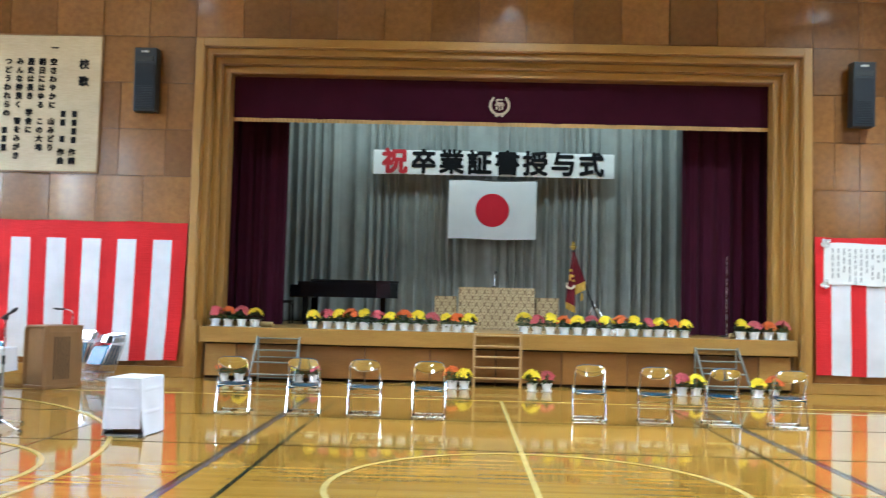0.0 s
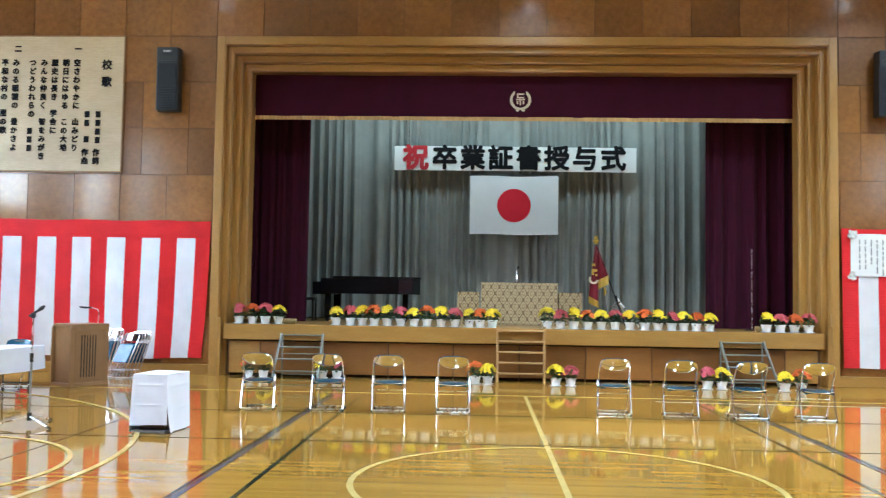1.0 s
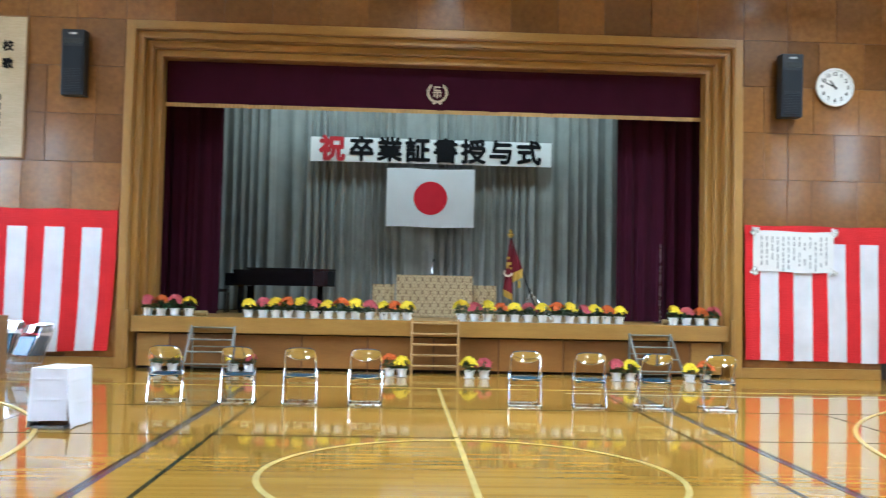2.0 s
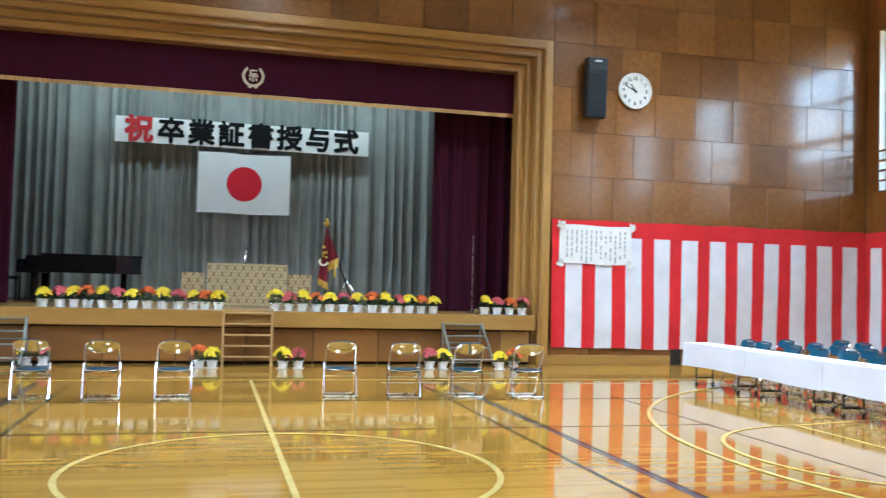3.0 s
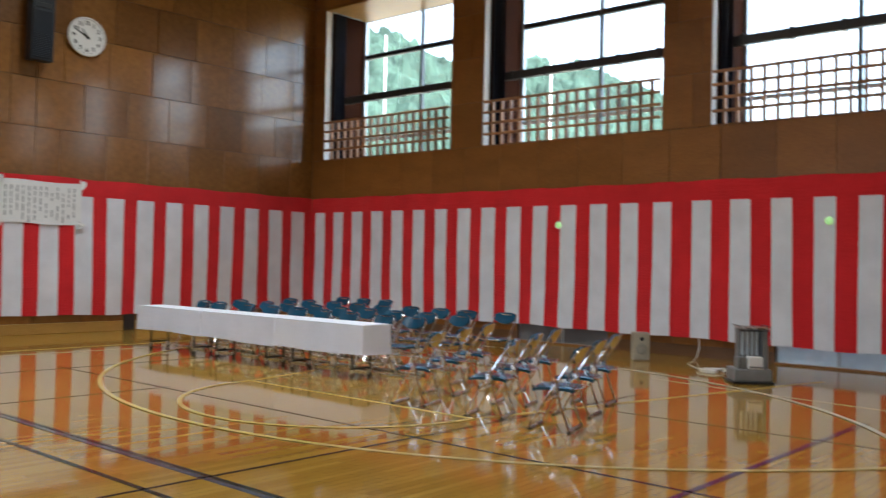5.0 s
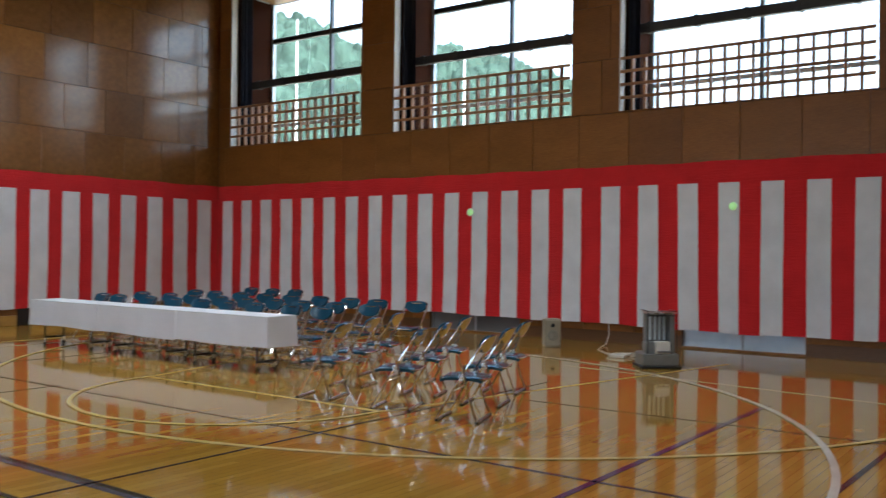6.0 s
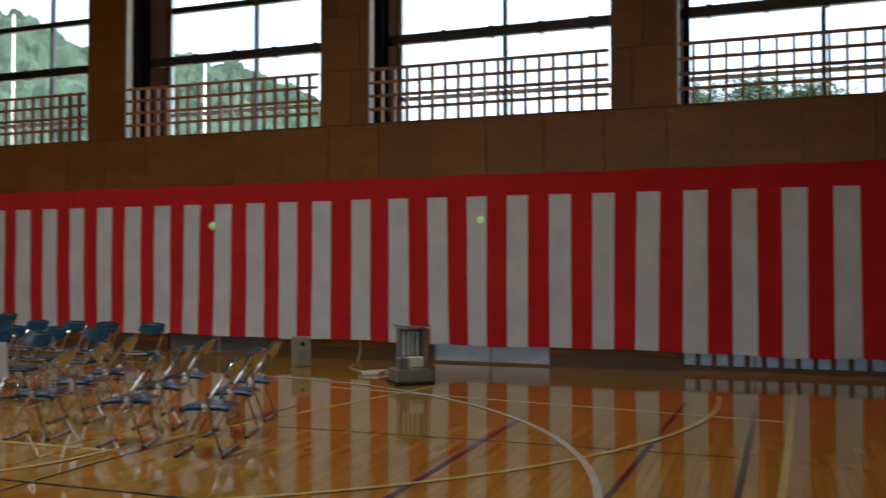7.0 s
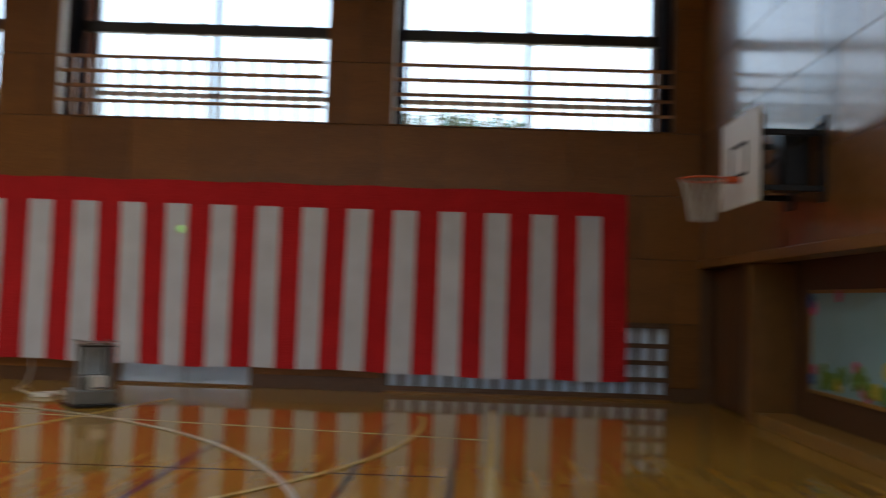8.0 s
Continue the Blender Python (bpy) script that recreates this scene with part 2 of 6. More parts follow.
RUBBER = plain("black_rubber", (0.02, 0.02, 0.02), 0.8, 0, 0.2, 9.0, 0.1)
PIANO = plain("piano_lacquer", (0.006, 0.006, 0.008), 0.1, 0, 0.1, 3.0, 0.0, spec=0.3)
IVORY = plain("ivory_keys", (0.75, 0.73, 0.66), 0.3, 0, 0.05, 12.0, 0.0)
SPEAK = plain("charcoal_cabinet", (0.012, 0.0165, 0.025), 0.5, 0, 0.12, 7.0, 0.1)
GRILL = plain("charcoal_grille", (0.010, 0.014, 0.022), 0.7, 0.2, 0.15, 40.0, 0.3, 300.0)
BEIGE = plain("beige_plastic", (0.37, 0.34, 0.26), 0.5, 0, 0.08, 8.0, 0.1)
CONE = plain("grey_speaker_cloth", (0.30, 0.29, 0.24), 0.7, 0, 0.15, 30.0, 0.3, 200.0)
BOARDG = plain("grey_fibre_board", (0.17, 0.165, 0.165), 0.6, 0, 0.12, 2.5, 0.1)
STEELG = plain("grey_enamel", (0.23, 0.235, 0.235), 0.4, 0.1, 0.12, 8.0, 0.05)
ALU = plain("aluminium_step", (0.27, 0.275, 0.24), 0.5, 0.6, 0.12, 9.0, 0.05)
SASH = plain("dark_bronze_sash", (0.045, 0.042, 0.042), 0.4, 0.4, 0.15, 9.0, 0.05)
SASHD = plain("grey_steel_mullion", (0.14, 0.145, 0.15), 0.4, 0.4, 0.15, 9.0, 0.05)
SASHL = plain("pale_sash", (0.50, 0.52, 0.54), 0.4, 0.5, 0.1, 9.0, 0.05)
WHITEP = plain("white_paint", (0.78, 0.77, 0.74), 0.5, 0, 0.07, 3.0, 0.06)
CEIL = plain("ceiling_board", (0.62, 0.58, 0.50), 0.8, 0, 0.08, 2.0, 0.1)
DARKV = plain("dark_void", (0.02, 0.014, 0.010), 0.8, 0, 0.2, 3.0, 0.1)
POT = plain("white_pot_plastic", (0.80, 0.81, 0.82), 0.35, 0, 0.04, 9.0, 0.0)
LEAF = plain("pot_leaf", (0.045, 0.105, 0.025), 0.5, 0, 0.35, 30.0, 0.2, 90.0, 0.2)
YEL = plain("yellow_petal", (0.92, 0.74, 0.01), 0.55, 0, 0.08, 40.0, 0.1, 120.0, 0.06)
ORG = plain("orange_petal", (0.78, 0.17, 0.02), 0.55, 0, 0.2, 40.0, 0.1, 120.0, 0.1)
PNK = plain("pink_petal", (0.68, 0.13, 0.16), 0.55, 0, 0.2, 40.0, 0.1, 120.0, 0.1)
L_YEL = plain("line_yellow", (0.66, 0.50, 0.17), 0.16, 0, 0.12, 5.0, 0.0)
L_WHT = plain("line_white", (0.66, 0.60, 0.50), 0.16, 0, 0.12, 5.0, 0.0)
L_BLU = plain("line_blue", (0.075, 0.090, 0.125), 0.16, 0, 0.25, 5.0, 0.0)
L_BLK = plain("line_black", (0.035, 0.030, 0.025), 0.16, 0, 0.2, 5.0, 0.0)
L_GRN = plain("line_green", (0.014, 0.034, 0.022), 0.16, 0, 0.2, 5.0, 0.0)
L_PUR = plain("line_purple", (0.075, 0.035, 0.10), 0.16, 0, 0.2, 5.0, 0.0)
ORANGE = plain("orange_rim", (0.62, 0.09, 0.015), 0.4, 0.1, 0.1, 9.0, 0.0)
NET = cloth("net_cord", (0.66, 0.64, 0.58), 0.8, 0.08)
BLUEB = plain("pale_blue_board", (0.30, 0.50, 0.56), 0.7, 0, 0.06, 3.0, 0.1)
HILL = plain("wooded_hill", (0.043, 0.068, 0.050), 0.9, 0, 0.6, 0.13, 1.0, 1.1, 0, 0.1)

GRASS = plain("playground_earth", (0.30, 0.26, 0.19), 0.9, 0, 0.2, 0.1, 0.2)
MATT = plain("straw_mat", (0.42, 0.31, 0.13), 0.8, 0, 0.2, 20.0, 0.4)

# ---- mesh tools ----


def finish(name, bm, material, smooth=False):
    bmesh.ops.recalc_face_normals(bm, faces=bm.faces)
    me = bpy.data.meshes.new(name)
    bm.to_mesh(me)
    bm.free()
    for mm in (material if isinstance(material, (list, tuple)) else [material]):
        me.materials.append(mm)
    if smooth:
        for p in me.polygons:
            p.use_smooth = True
        me.set_sharp_from_angle(angle=radians(42))
    return me


def part(name, bm, material, parent=None, label="", smooth=False):
    ob = new(name, finish(name, bm, material, smooth))
    if parent:
        ob.parent = parent
    return tagged(ob, label)


def piece(name, me, parent, m=None):
    """One more object on a mesh that is shared."""
    ob = new(name, me)
    ob.parent = parent
    if m is not None:
        ob.matrix_basis = m
    return ob


def thing(name, label, category, group="", m=None):
    ob = new(name)
    ob.empty_display_size = 0.1
    if m is not None:
        ob.matrix_basis = m
    return tagged(ob, label, category, group)


def structure(name, bm, material, label, category, smooth=False):
    return tagged(part(name, bm, material, None, "", smooth), label, category, "", "structure")


def box(x0, x1, y0, y1, z0, z1, bev=0.0, bm=None, seg=1):
    """A box between two corners, with its edges rounded by bev."""
    one = bmesh.new()
    bmesh.ops.create_cube(one, size=1, matrix=Matrix.LocRotScale(((x0 + x1) / 2, (y0 + y1) / 2, (z0 + z1) / 2), None, (abs(x1 - x0), abs(y1 - y0), abs(z1 - z0))))
    if bev:
        bmesh.ops.bevel(one, geom=one.edges[:], offset=bev, segments=seg, affect="EDGES", profile=0.6)
    if bm is None:
        return one
    return merge(bm, one)


def merge(bm, one, m=None):
    if m is not None:
        one.transform(m)
    tmp = bpy.data.meshes.new("tmp")
    one.to_mesh(tmp)
    one.free()
    bm.from_mesh(tmp)
    bpy.data.meshes.remove(tmp)
    return bm


def tube(pts, r, n=8, bm=None, close=False):
    """A round bar swept along a polyline."""
    bm = bm or bmesh.new()
    pts = [Vector(p) for p in pts]
    rings, up = [], None
    cnt = len(pts)
    for i, p in enumerate(pts):
        a = pts[(i - 1) % cnt] if (i or close) else p
        b = pts[(i + 1) % cnt] if (i < cnt - 1 or close) else p
        d = (b - a).normalized()
        if up is None:
            up = d.orthogonal().normalized()
        up = (up - d * up.dot(d)).normalized()
        side = d.cross(up)
        rr = r[i] if isinstance(r, (list, tuple)) else r
        rings.append([bm.verts.new(p + (up * math.cos(k * 2 * math.pi / n) + side * math.sin(k * 2 * math.pi / n)) * rr) for k in range(n)])
    pairs = list(zip(rings, rings[1:])) + ([(rings[-1], rings[0])] if close else [])
    for a, b in pairs:
        for k in range(n):
            bm.faces.new((a[k], a[(k + 1) % n], b[(k + 1) % n], b[k]))
    if not close:
        bm.faces.new(rings[0])
        bm.faces.new(rings[-1][::-1])
    return bm


def lathe(profile, n=16, bm=None, at=(0, 0, 0), caps=True):
    bm = bm or bmesh.new()
    rings = []
    for r, z in profile:
        rings.append([bm.verts.new((at[0] + r * math.cos(k * 2 * math.pi / n), at[1] + r * math.sin(k * 2 * math.pi / n), at[2] + z)) for k in range(n)])
    for a, b in zip(rings, rings[1:]):
        for k in range(n):
            bm.faces.new((a[k], a[(k + 1) % n], b[(k + 1) % n], b[k]))
    if caps:
        bm.faces.new(rings[0][::-1])
        bm.faces.new(rings[-1])
    return bm


def sheet(nu, nv, fn, thick=0.0, bm=None):
    """A grid of nu by nv cells placed by fn(u, v); thick gives it a back."""
    bm = bm or bmesh.new()
    sides = [[[bm.verts.new(fn(i / nu, j / nv)) for j in range(nv + 1)] for i in range(nu + 1)]]
    g = sides[0]
    for i in range(nu):
        for j in range(nv):
            bm.faces.new((g[i][j], g[i + 1][j], g[i + 1][j + 1], g[i][j + 1]))
    if thick:
        bm.normal_update()
        h = [[bm.verts.new(g[i][j].co - g[i][j].normal * thick) for j in range(nv + 1)] for i in range(nu + 1)]
        for i in range(nu):
            for j in range(nv):
                bm.faces.new((h[i][j], h[i][j + 1], h[i + 1][j + 1], h[i + 1][j]))
        for i in range(nu):
            for j in (0, nv):
                bm.faces.new((g[i][j], g[i + 1][j], h[i + 1][j], h[i][j]))
        for j in range(nv):
            for i in (0, nu):
                bm.faces.new((g[i][j], g[i][j + 1], h[i][j + 1], h[i][j]))
    return bm


def prism(outline, y0, y1, bm=None):
    """A flat outline of (x, z) given depth from y0 to y1."""
    bm = bm or bmesh.new()
    a = [bm.verts.new((x, y0, z)) for x, z in outline]
    b = [bm.verts.new((x, y1, z)) for x, z in outline]
    bm.faces.new(a)
    bm.faces.new(b[::-1])
    for i in range(len(a)):
        j = (i + 1) % len(a)
        bm.faces.new((a[i], b[i], b[j], a[j]))
    return bm


def words(name, body, size, m, material, parent=None, depth=0.002, sx=1.0, bold=0.0):
    """Lettering in the built-in font, centred, as a mesh."""
    cu = bpy.data.curves.new(name, "FONT")
    cu.body, cu.size, cu.extrude = body, size, depth
    cu.align_x, cu.align_y = "CENTER", "CENTER"
    cu.resolution_u = 2
    ob = bpy.data.objects.new(name, cu)
    scene.collection.objects.link(ob)
    bpy.context.view_layer.update()
    me = bpy.data.meshes.new_from_object(ob.evaluated_get(bpy.context.evaluated_depsgraph_get()))
    bpy.data.objects.remove(ob)
    if bold:
        b = bmesh.new()
        for k, (dx, dy) in enumerate(((0, 0), (1, 0), (-1, 0), (0, 1), (0, -1), (0.7, 0.7), (-0.7, 0.7), (0.7, -0.7), (-0.7, -0.7))):
            one = bmesh.new()
            one.from_mesh(me)
            merge(b, one, Matrix.Translation((dx * bold, dy * bold, 0.0007 * k)))
        b.to_mesh(me)
        b.free()
    me.materials.clear()
    me.materials.append(material)
    out = new(name, me)
    out.parent = parent
    out.matrix_basis = m @ Matrix.Diagonal((sx, 1, 1, 1))
    return out


FACE_Y = pose(0, 0, 0, 90, 0, 0)      # lettering that faces -y

# ---- the hall ----
WX, WY0, WY1, WL = 13.68, 0.10, -19.72, -13.40      # right wall, front wall, back wall, left wall
TOP = 9.2
floor = structure("floor", box(WL - 1.7, WX + 0.3, WY1 - 1.2, 0.6, -0.12, 0.0), FLOOR, "glossy varnished maple strip floor of a school gymnasium", "floor")
structure("ceiling", box(WL - 1.8, WX + 1.6, WY1 - 1.2, 7.0, TOP, TOP + 0.15), CEIL, "pale boarded gymnasium ceiling", "ceiling")

# proscenium wall
PX, PZ = 6.0, 6.65
bm = box(WL, -PX + 0.02, 0.12, 0.36, 0, TOP)
box(PX - 0.02, WX, 0.12, 0.36, 0, TOP, 0, bm)
box(-PX + 0.02, PX - 0.02, 0.12, 0.36, PZ - 0.02, TOP, 0, bm)
wall_north = structure("wall_north", bm, DARKW, "plywood-panelled gymnasium wall round the stage", "wall")

PW = 0.93      # width of a wall panel
ROWS = [3.90 + 0.926 * k for k in range(-4, 6)]


def panel_mesh(w, h, axis, material, cache={}):
    key = (round(w, 2), round(h, 2), axis)
    if key not in cache:
        w, h = w - 0.008, h - 0.008
        b = box(-w / 2, w / 2, -0.009, 0.009, -h / 2, h / 2, 0.003) if axis == "x" else box(-0.009, 0.009, -w / 2, w / 2, -h / 2, h / 2, 0.003)
        cache[key] = finish("panel", b, material)
    return cache[key]


def panel_field(parent, axis, at, a0, a1, z0, z1, start, material, holes=(), joints={}):
    """Panels laid in rows between a0..a1 and z0..z1, with holes (a0, a1, z0, z1) left free."""
    for k, zr in enumerate(ROWS):
        lo, hi = max(zr, z0), min(zr + 0.926, z1)
        if hi - lo < 0.08:
            continue
        s = joints.get(k, start + (0.0 if k % 2 else 0.47) + 0.03 * math.sin(k * 5.1))
        a = s - PW * math.ceil((s - a0) / PW)
        while a < a1:
            runs = [(max(a, a0), min(a + PW, a1), lo, hi)]
            for h0, h1, hz0, hz1 in holes:
                cut = []
                for q0, q1, qz0, qz1 in runs:
                    if q1 <= h0 or q0 >= h1 or qz1 <= hz0 or qz0 >= hz1:
                        cut.append((q0, q1, qz0, qz1))
                        continue
                    if q0 < h0:
                        cut.append((q0, h0, qz0, qz1))
                    if q1 > h1:
                        cut.append((h1, q1, qz0, qz1))
                    mid0, mid1 = max(q0, h0), min(q1, h1)
                    if qz1 > hz1:
                        cut.append((mid0, mid1, hz1, qz1))
                    if qz0 < hz0:
                        cut.append((mid0, mid1, qz0, hz0))
                runs = cut
            for q0, q1, qz0, qz1 in runs:
                if q1 - q0 < 0.05 or qz1 - qz0 < 0.05:
                    continue
                me = panel_mesh(q1 - q0, qz1 - qz0, axis, material)
                c, zc = (q0 + q1) / 2, (qz0 + qz1) / 2
                tilt, turn = 0.3 * math.sin(a * 7.3 + k * 2.9), 0.45 * math.sin(a * 4.1 + k * 5.3)
                piece("panel", me, parent, pose(c, at, zc, tilt, 0, turn) if axis == "x" else pose(at, c, zc, 0, tilt, turn))
            a += PW


# skirting of the front wall
for x0, x1 in ((WL, -PX - 0.02), (PX + 0.02, 8.80), (9.08, WX)):
    bm = box(x0, x1, 0.06, 0.115, 0.0, 0.20, 0.006)
    structure("baseboard", bm, OAK_X, "wooden skirting board under the wall panels", "baseboard")
structure("floor_hatch", box(8.82, 9.06, 0.085, 0.115, 0.0, 0.5, 0.004), DARKV, "dark low hatch in the panelled wall", "hatch")

# proscenium frame: flat outer board, then three fins stepping back
frame_parts = [(0.16, -0.01, 0.10), (0.13, 0.12, 0.30), (0.13, 0.32, 0.46), (0.14, 0.48, 0.66)]
surround = thing("stage_surround", "stepped pale oak frame round the stage opening", "frame")
surround["kind"] = "structure"
off = 0.0
for wdt, y0, y1 in frame_parts:
    xo, zo = PX - off, PZ - off * 1.0
    for sgn in (-1, 1):
        xa, xb = sorted((sgn * xo, sgn * (xo - wdt)))
        part("side_board", box(xa, xb, y0, y1, 0.0, zo, 0.006), OAK, surround)
        part("return_board", box(*sorted((sgn * (xo - wdt + 0.0), sgn * (xo - wdt - 0.02))), y0 + 0.02, y1 + 0.16, 0.0, zo - wdt, 0.003), OAK, surround)
    part("head_board", box(-xo + wdt, xo - wdt, y0 + 0.003, y1, zo - wdt, zo, 0.006), OAK_X, surround)
    # underside shade put into the colour: soffits take the darker door wood
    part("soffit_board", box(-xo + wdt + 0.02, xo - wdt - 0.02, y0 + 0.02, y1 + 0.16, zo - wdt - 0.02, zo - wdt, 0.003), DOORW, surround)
    off += wdt
IX, IZ = PX - off, PZ - off

# stage: floor, nosing, front doors
SZ = 1.0
stage = thing("stage", "raised wooden stage with panelled storage doors below", "stage")
stage["kind"] = "structure"
part("stage_floor", box(-7.2, 7.2, 0.30, 5.3, SZ - 0.06, SZ), STAGE_X, stage)
part("apron", box(-5.68, 5.68, -0.12, 0.32, SZ - 0.30, SZ, 0.012), STAGE_X, stage, "pale oak stage edge board")
part("plinth", box(-5.62, 5.62, 0.10, 0.30, 0.0, 0.05), DARKV, stage)
edges = [-5.62, -5.0, -3.78, -2.51, -1.26, 0.0, 1.26, 2.51, 3.78, 5.0, 5.62]
for a, b in zip(edges, edges[1:]):
    part("door", box(a + 0.012, b - 0.012, 0.045, 0.075, 0.055, SZ - 0.33, 0.006), DOORW if -5.1 < a < 4.9 else OAK_X, stage)
for a in edges:
    part("post", box(a - 0.012, a + 0.012, 0.055, 0.10, 0.0, SZ - 0.30, 0.003), DARKW, stage)
part("backing", box(-5.6, 5.6, 0.10, 0.14, 0.0, SZ - 0.06), DARKV, stage)
for sgn in (-1, 1):
    part("newel", box(sgn * 5.80 - 0.045, sgn * 5.80 + 0.045, -0.06, 0.0, 0.0, SZ + 0.12, 0.01), OAK, stage)

# stage house
bm = box(-7.4, -7.2, 0.36, 5.5, 0, 8.8)
box(7.2, 7.4, 0.36, 5.5, 0, 8.8, 0, bm)
box(-7.4, 7.4, 5.3, 5.5, 0, 8.8, 0, bm)
structure("stage_house", bm, DARKV, "dark walls behind the stage drapes", "wall")

# right wall with high windows in deep bays and low windows at the floor
BAYS = [(-4.35, -0.32), (-9.26, -5.24), (-14.17, -10.17), (-19.28, -15.15)]
LOW = [(-8.25, -6.20), (-13.21, -11.30), (-19.29, -15.17)]
WZ0, WZ1, GX = 3.90, 7.54, 14.95


def wall_with_bays(name, x0, x1, xo, label, low):
    b = bmesh.new()
    ys = sorted({WY1 - 0.80, 0.36, *[v for q in low for v in q]})
    for a, c in zip(ys, ys[1:]):
        opening = any(abs(a - q[0]) < 1e-6 for q in low)
        box(x0, x1, a, c, 1.08 if opening else 0.0, 3.60, 0, b)
    lo, hi = min(x0, xo), max(x1, xo)
    box(lo, hi, WY1 - 0.80, 0.36, 3.60, WZ0, 0, b)
    box(lo, hi, WY1 - 0.05, 0.36, WZ1, TOP, 0, b)
    ys = [WY1 - 0.05] + [v for q in sorted(BAYS) for v in q] + [0.36]
    for a, c in zip(ys[::2], ys[1::2]):
        box(lo, hi, a, c, WZ0, WZ1, 0, b)
    return structure(name, b, DARKW, label, "wall")


wall_east = wall_with_bays("wall_east", WX + 0.02, WX + 0.25, GX + 0.14, "plywood-panelled long wall with deep high window bays", LOW)
# unseen left wall, its open bays added to bring in daylight from that side
wall_west = wall_with_bays("wall_west", WL - 0.25, WL - 0.02, WL - 1.4, "unseen long wall with open high bays added for daylight", [])
bm = box(WL - 1.5, WX + 1.5, WY1 - 0.3, WY1 - 0.02, 2.0, TOP)
box(WL - 1.5, WX + 1.5, WY1 - 0.75, WY1 - 0.55, 0.0, 2.0, 0, bm)
box(WL - 1.5, WX + 1.5, WY1 - 0.75, WY1 - 0.29, 2.0, 2.2, 0, bm)
box(11.70, WX + 0.1, WY1 - 0.55, WY1 - 0.22, 0.0, 2.0, 0, bm)
wall_south = structure("wall_south", bm, DARKW, "plywood-panelled rear wall with a recess below", "wall")
structure("trim", box(WL, WX, WY1 - 0.30, WY1 + 0.03, 1.94, 2.06, 0.008), DOORW, "wooden beam over the recess in the rear wall", "trim")
structure("plinth", box(2.0, 11.69, WY1 - 0.55, WY1 - 0.10, 0.0, 0.14, 0.008), OAK_X, "low wooden step along the rear wall", "step")
structure("trim", box(11.55, 11.71, WY1 - 0.56, WY1 - 0.02, 0.0, 1.94, 0.008), DOORW, "wooden pier at the corner recess", "trim")
for k in range(2):
    structure("door_%d" % (k + 1), box(11.78 + 0.93 * k, 12.66 + 0.93 * k, WY1 - 0.215, WY1 - 0.18, 0.02, 1.90, 0.006), DARKW, "dark wooden store-room door in the rear recess", "door")

# sill and jamb boards of the bays
for i, (a, c) in enumerate(BAYS):
    bay = thing("window_%d" % (i + 1), "tall steel-framed window in a deep wooden bay with a lattice guard", "window")
    bay["kind"] = "structure"
    part("window_sill", box(WX - 0.015, GX, a, c, WZ0, WZ0 + 0.02, 0.003), PLY_SIDE, bay)
    part("soffit", box(WX - 0.01, GX, a, c, WZ1 - 0.02, WZ1, 0.003), OAK, bay, "pale oak soffit board")
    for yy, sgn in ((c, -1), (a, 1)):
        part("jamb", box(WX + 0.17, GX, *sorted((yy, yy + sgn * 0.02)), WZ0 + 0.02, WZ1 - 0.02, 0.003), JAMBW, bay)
        if sgn < 0:
            part("jamb_strip", box(WX - 0.012, WX + 0.168, *sorted((yy, yy + sgn * 0.024)), WZ0 + 0.02, WZ1 - 0.02, 0.004), WHITEP, bay, "white painted strip")
    # sashes
    fr = part("window_frame", merge(merge(box(GX - 0.05, GX + 0.05, a + 0.02, a + 0.09, WZ0 + 0.02, WZ1 - 0.02, 0.004),
                                          box(GX - 0.05, GX + 0.05, c - 0.09, c - 0.02, WZ0 + 0.02, WZ1 - 0.02, 0.004)),
                                    box(GX - 0.05, GX + 0.05, a + 0.09, c - 0.09, WZ0 + 0.02, WZ0 + 0.09, 0.004)), SASHL, bay)
    mid = (a + c) / 2
    part("guard_beam", box(GX - 0.74, GX - 0.62, a + 0.02, c - 0.02, 5.34, 5.50, 0.012), SASH, bay, "dark steel beam across the bay")
    for k in range(5):
        part("beam_clip", box(GX - 0.75, GX - 0.61, a + 0.35 + 0.83 * k, a + 0.43 + 0.83 * k, 5.325, 5.515, 0.006), SASH, bay)
    part("transom", box(GX - 0.06, GX + 0.05, a + 0.09, c - 0.09, 5.56, 5.64, 0.008), SASH, bay)
    part("transom", box(GX - 0.06, GX + 0.05, a + 0.09, c - 0.09, 6.55, 6.66, 0.008), SASH, bay)
    part("lower_rail", box(GX - 0.03, GX + 0.04, a + 0.09, c - 0.09, 4.50, 4.57, 0.006), WHITEP, bay, "white lower rail")
    part("mullion", box(GX - 0.065, GX + 0.04, mid - 0.034, mid + 0.034, WZ0 + 0.09, WZ1 - 0.02, 0.006), SASHD, bay)
    for y0, y1 in ((a + 0.09, mid - 0.034), (mid + 0.034, c - 0.09)):
        for z0, z1 in ((WZ0 + 0.09, 4.50), (4.57, 5.56), (5.64, 6.55), (6.66, WZ1 - 0.02)):
            p = part("pane", box(GX + 0.01, GX + 0.016, y0, y1, z0, z1), GLASS, bay)
            p.visible_shadow = False
    # lattice guard
    nb = 18
    bar_v = finish("lattice_bar", box(-0.042, 0.042, -0.019, 0.019, -0.45, 0.45, 0.003), LATT)
    bar_h = finish("lattice_rail", box(-0.016, 0.016, -(c - a) / 2 + 0.025, (c - a) / 2 - 0.025, -0.024, 0.024, 0.003), LATT)
    for k in range(1, nb):
        piece("lattice_bar", bar_v, bay, pose(WX + 0.05, a + (c - a) * k / nb, WZ0 + 0.47))
    for k in range(1, 5):
        piece("lattice_rail", bar_h, bay, pose(WX - 0.008, mid, WZ0 + 0.02 + 0.222 * k))

# dark drapes drawn aside in the bays


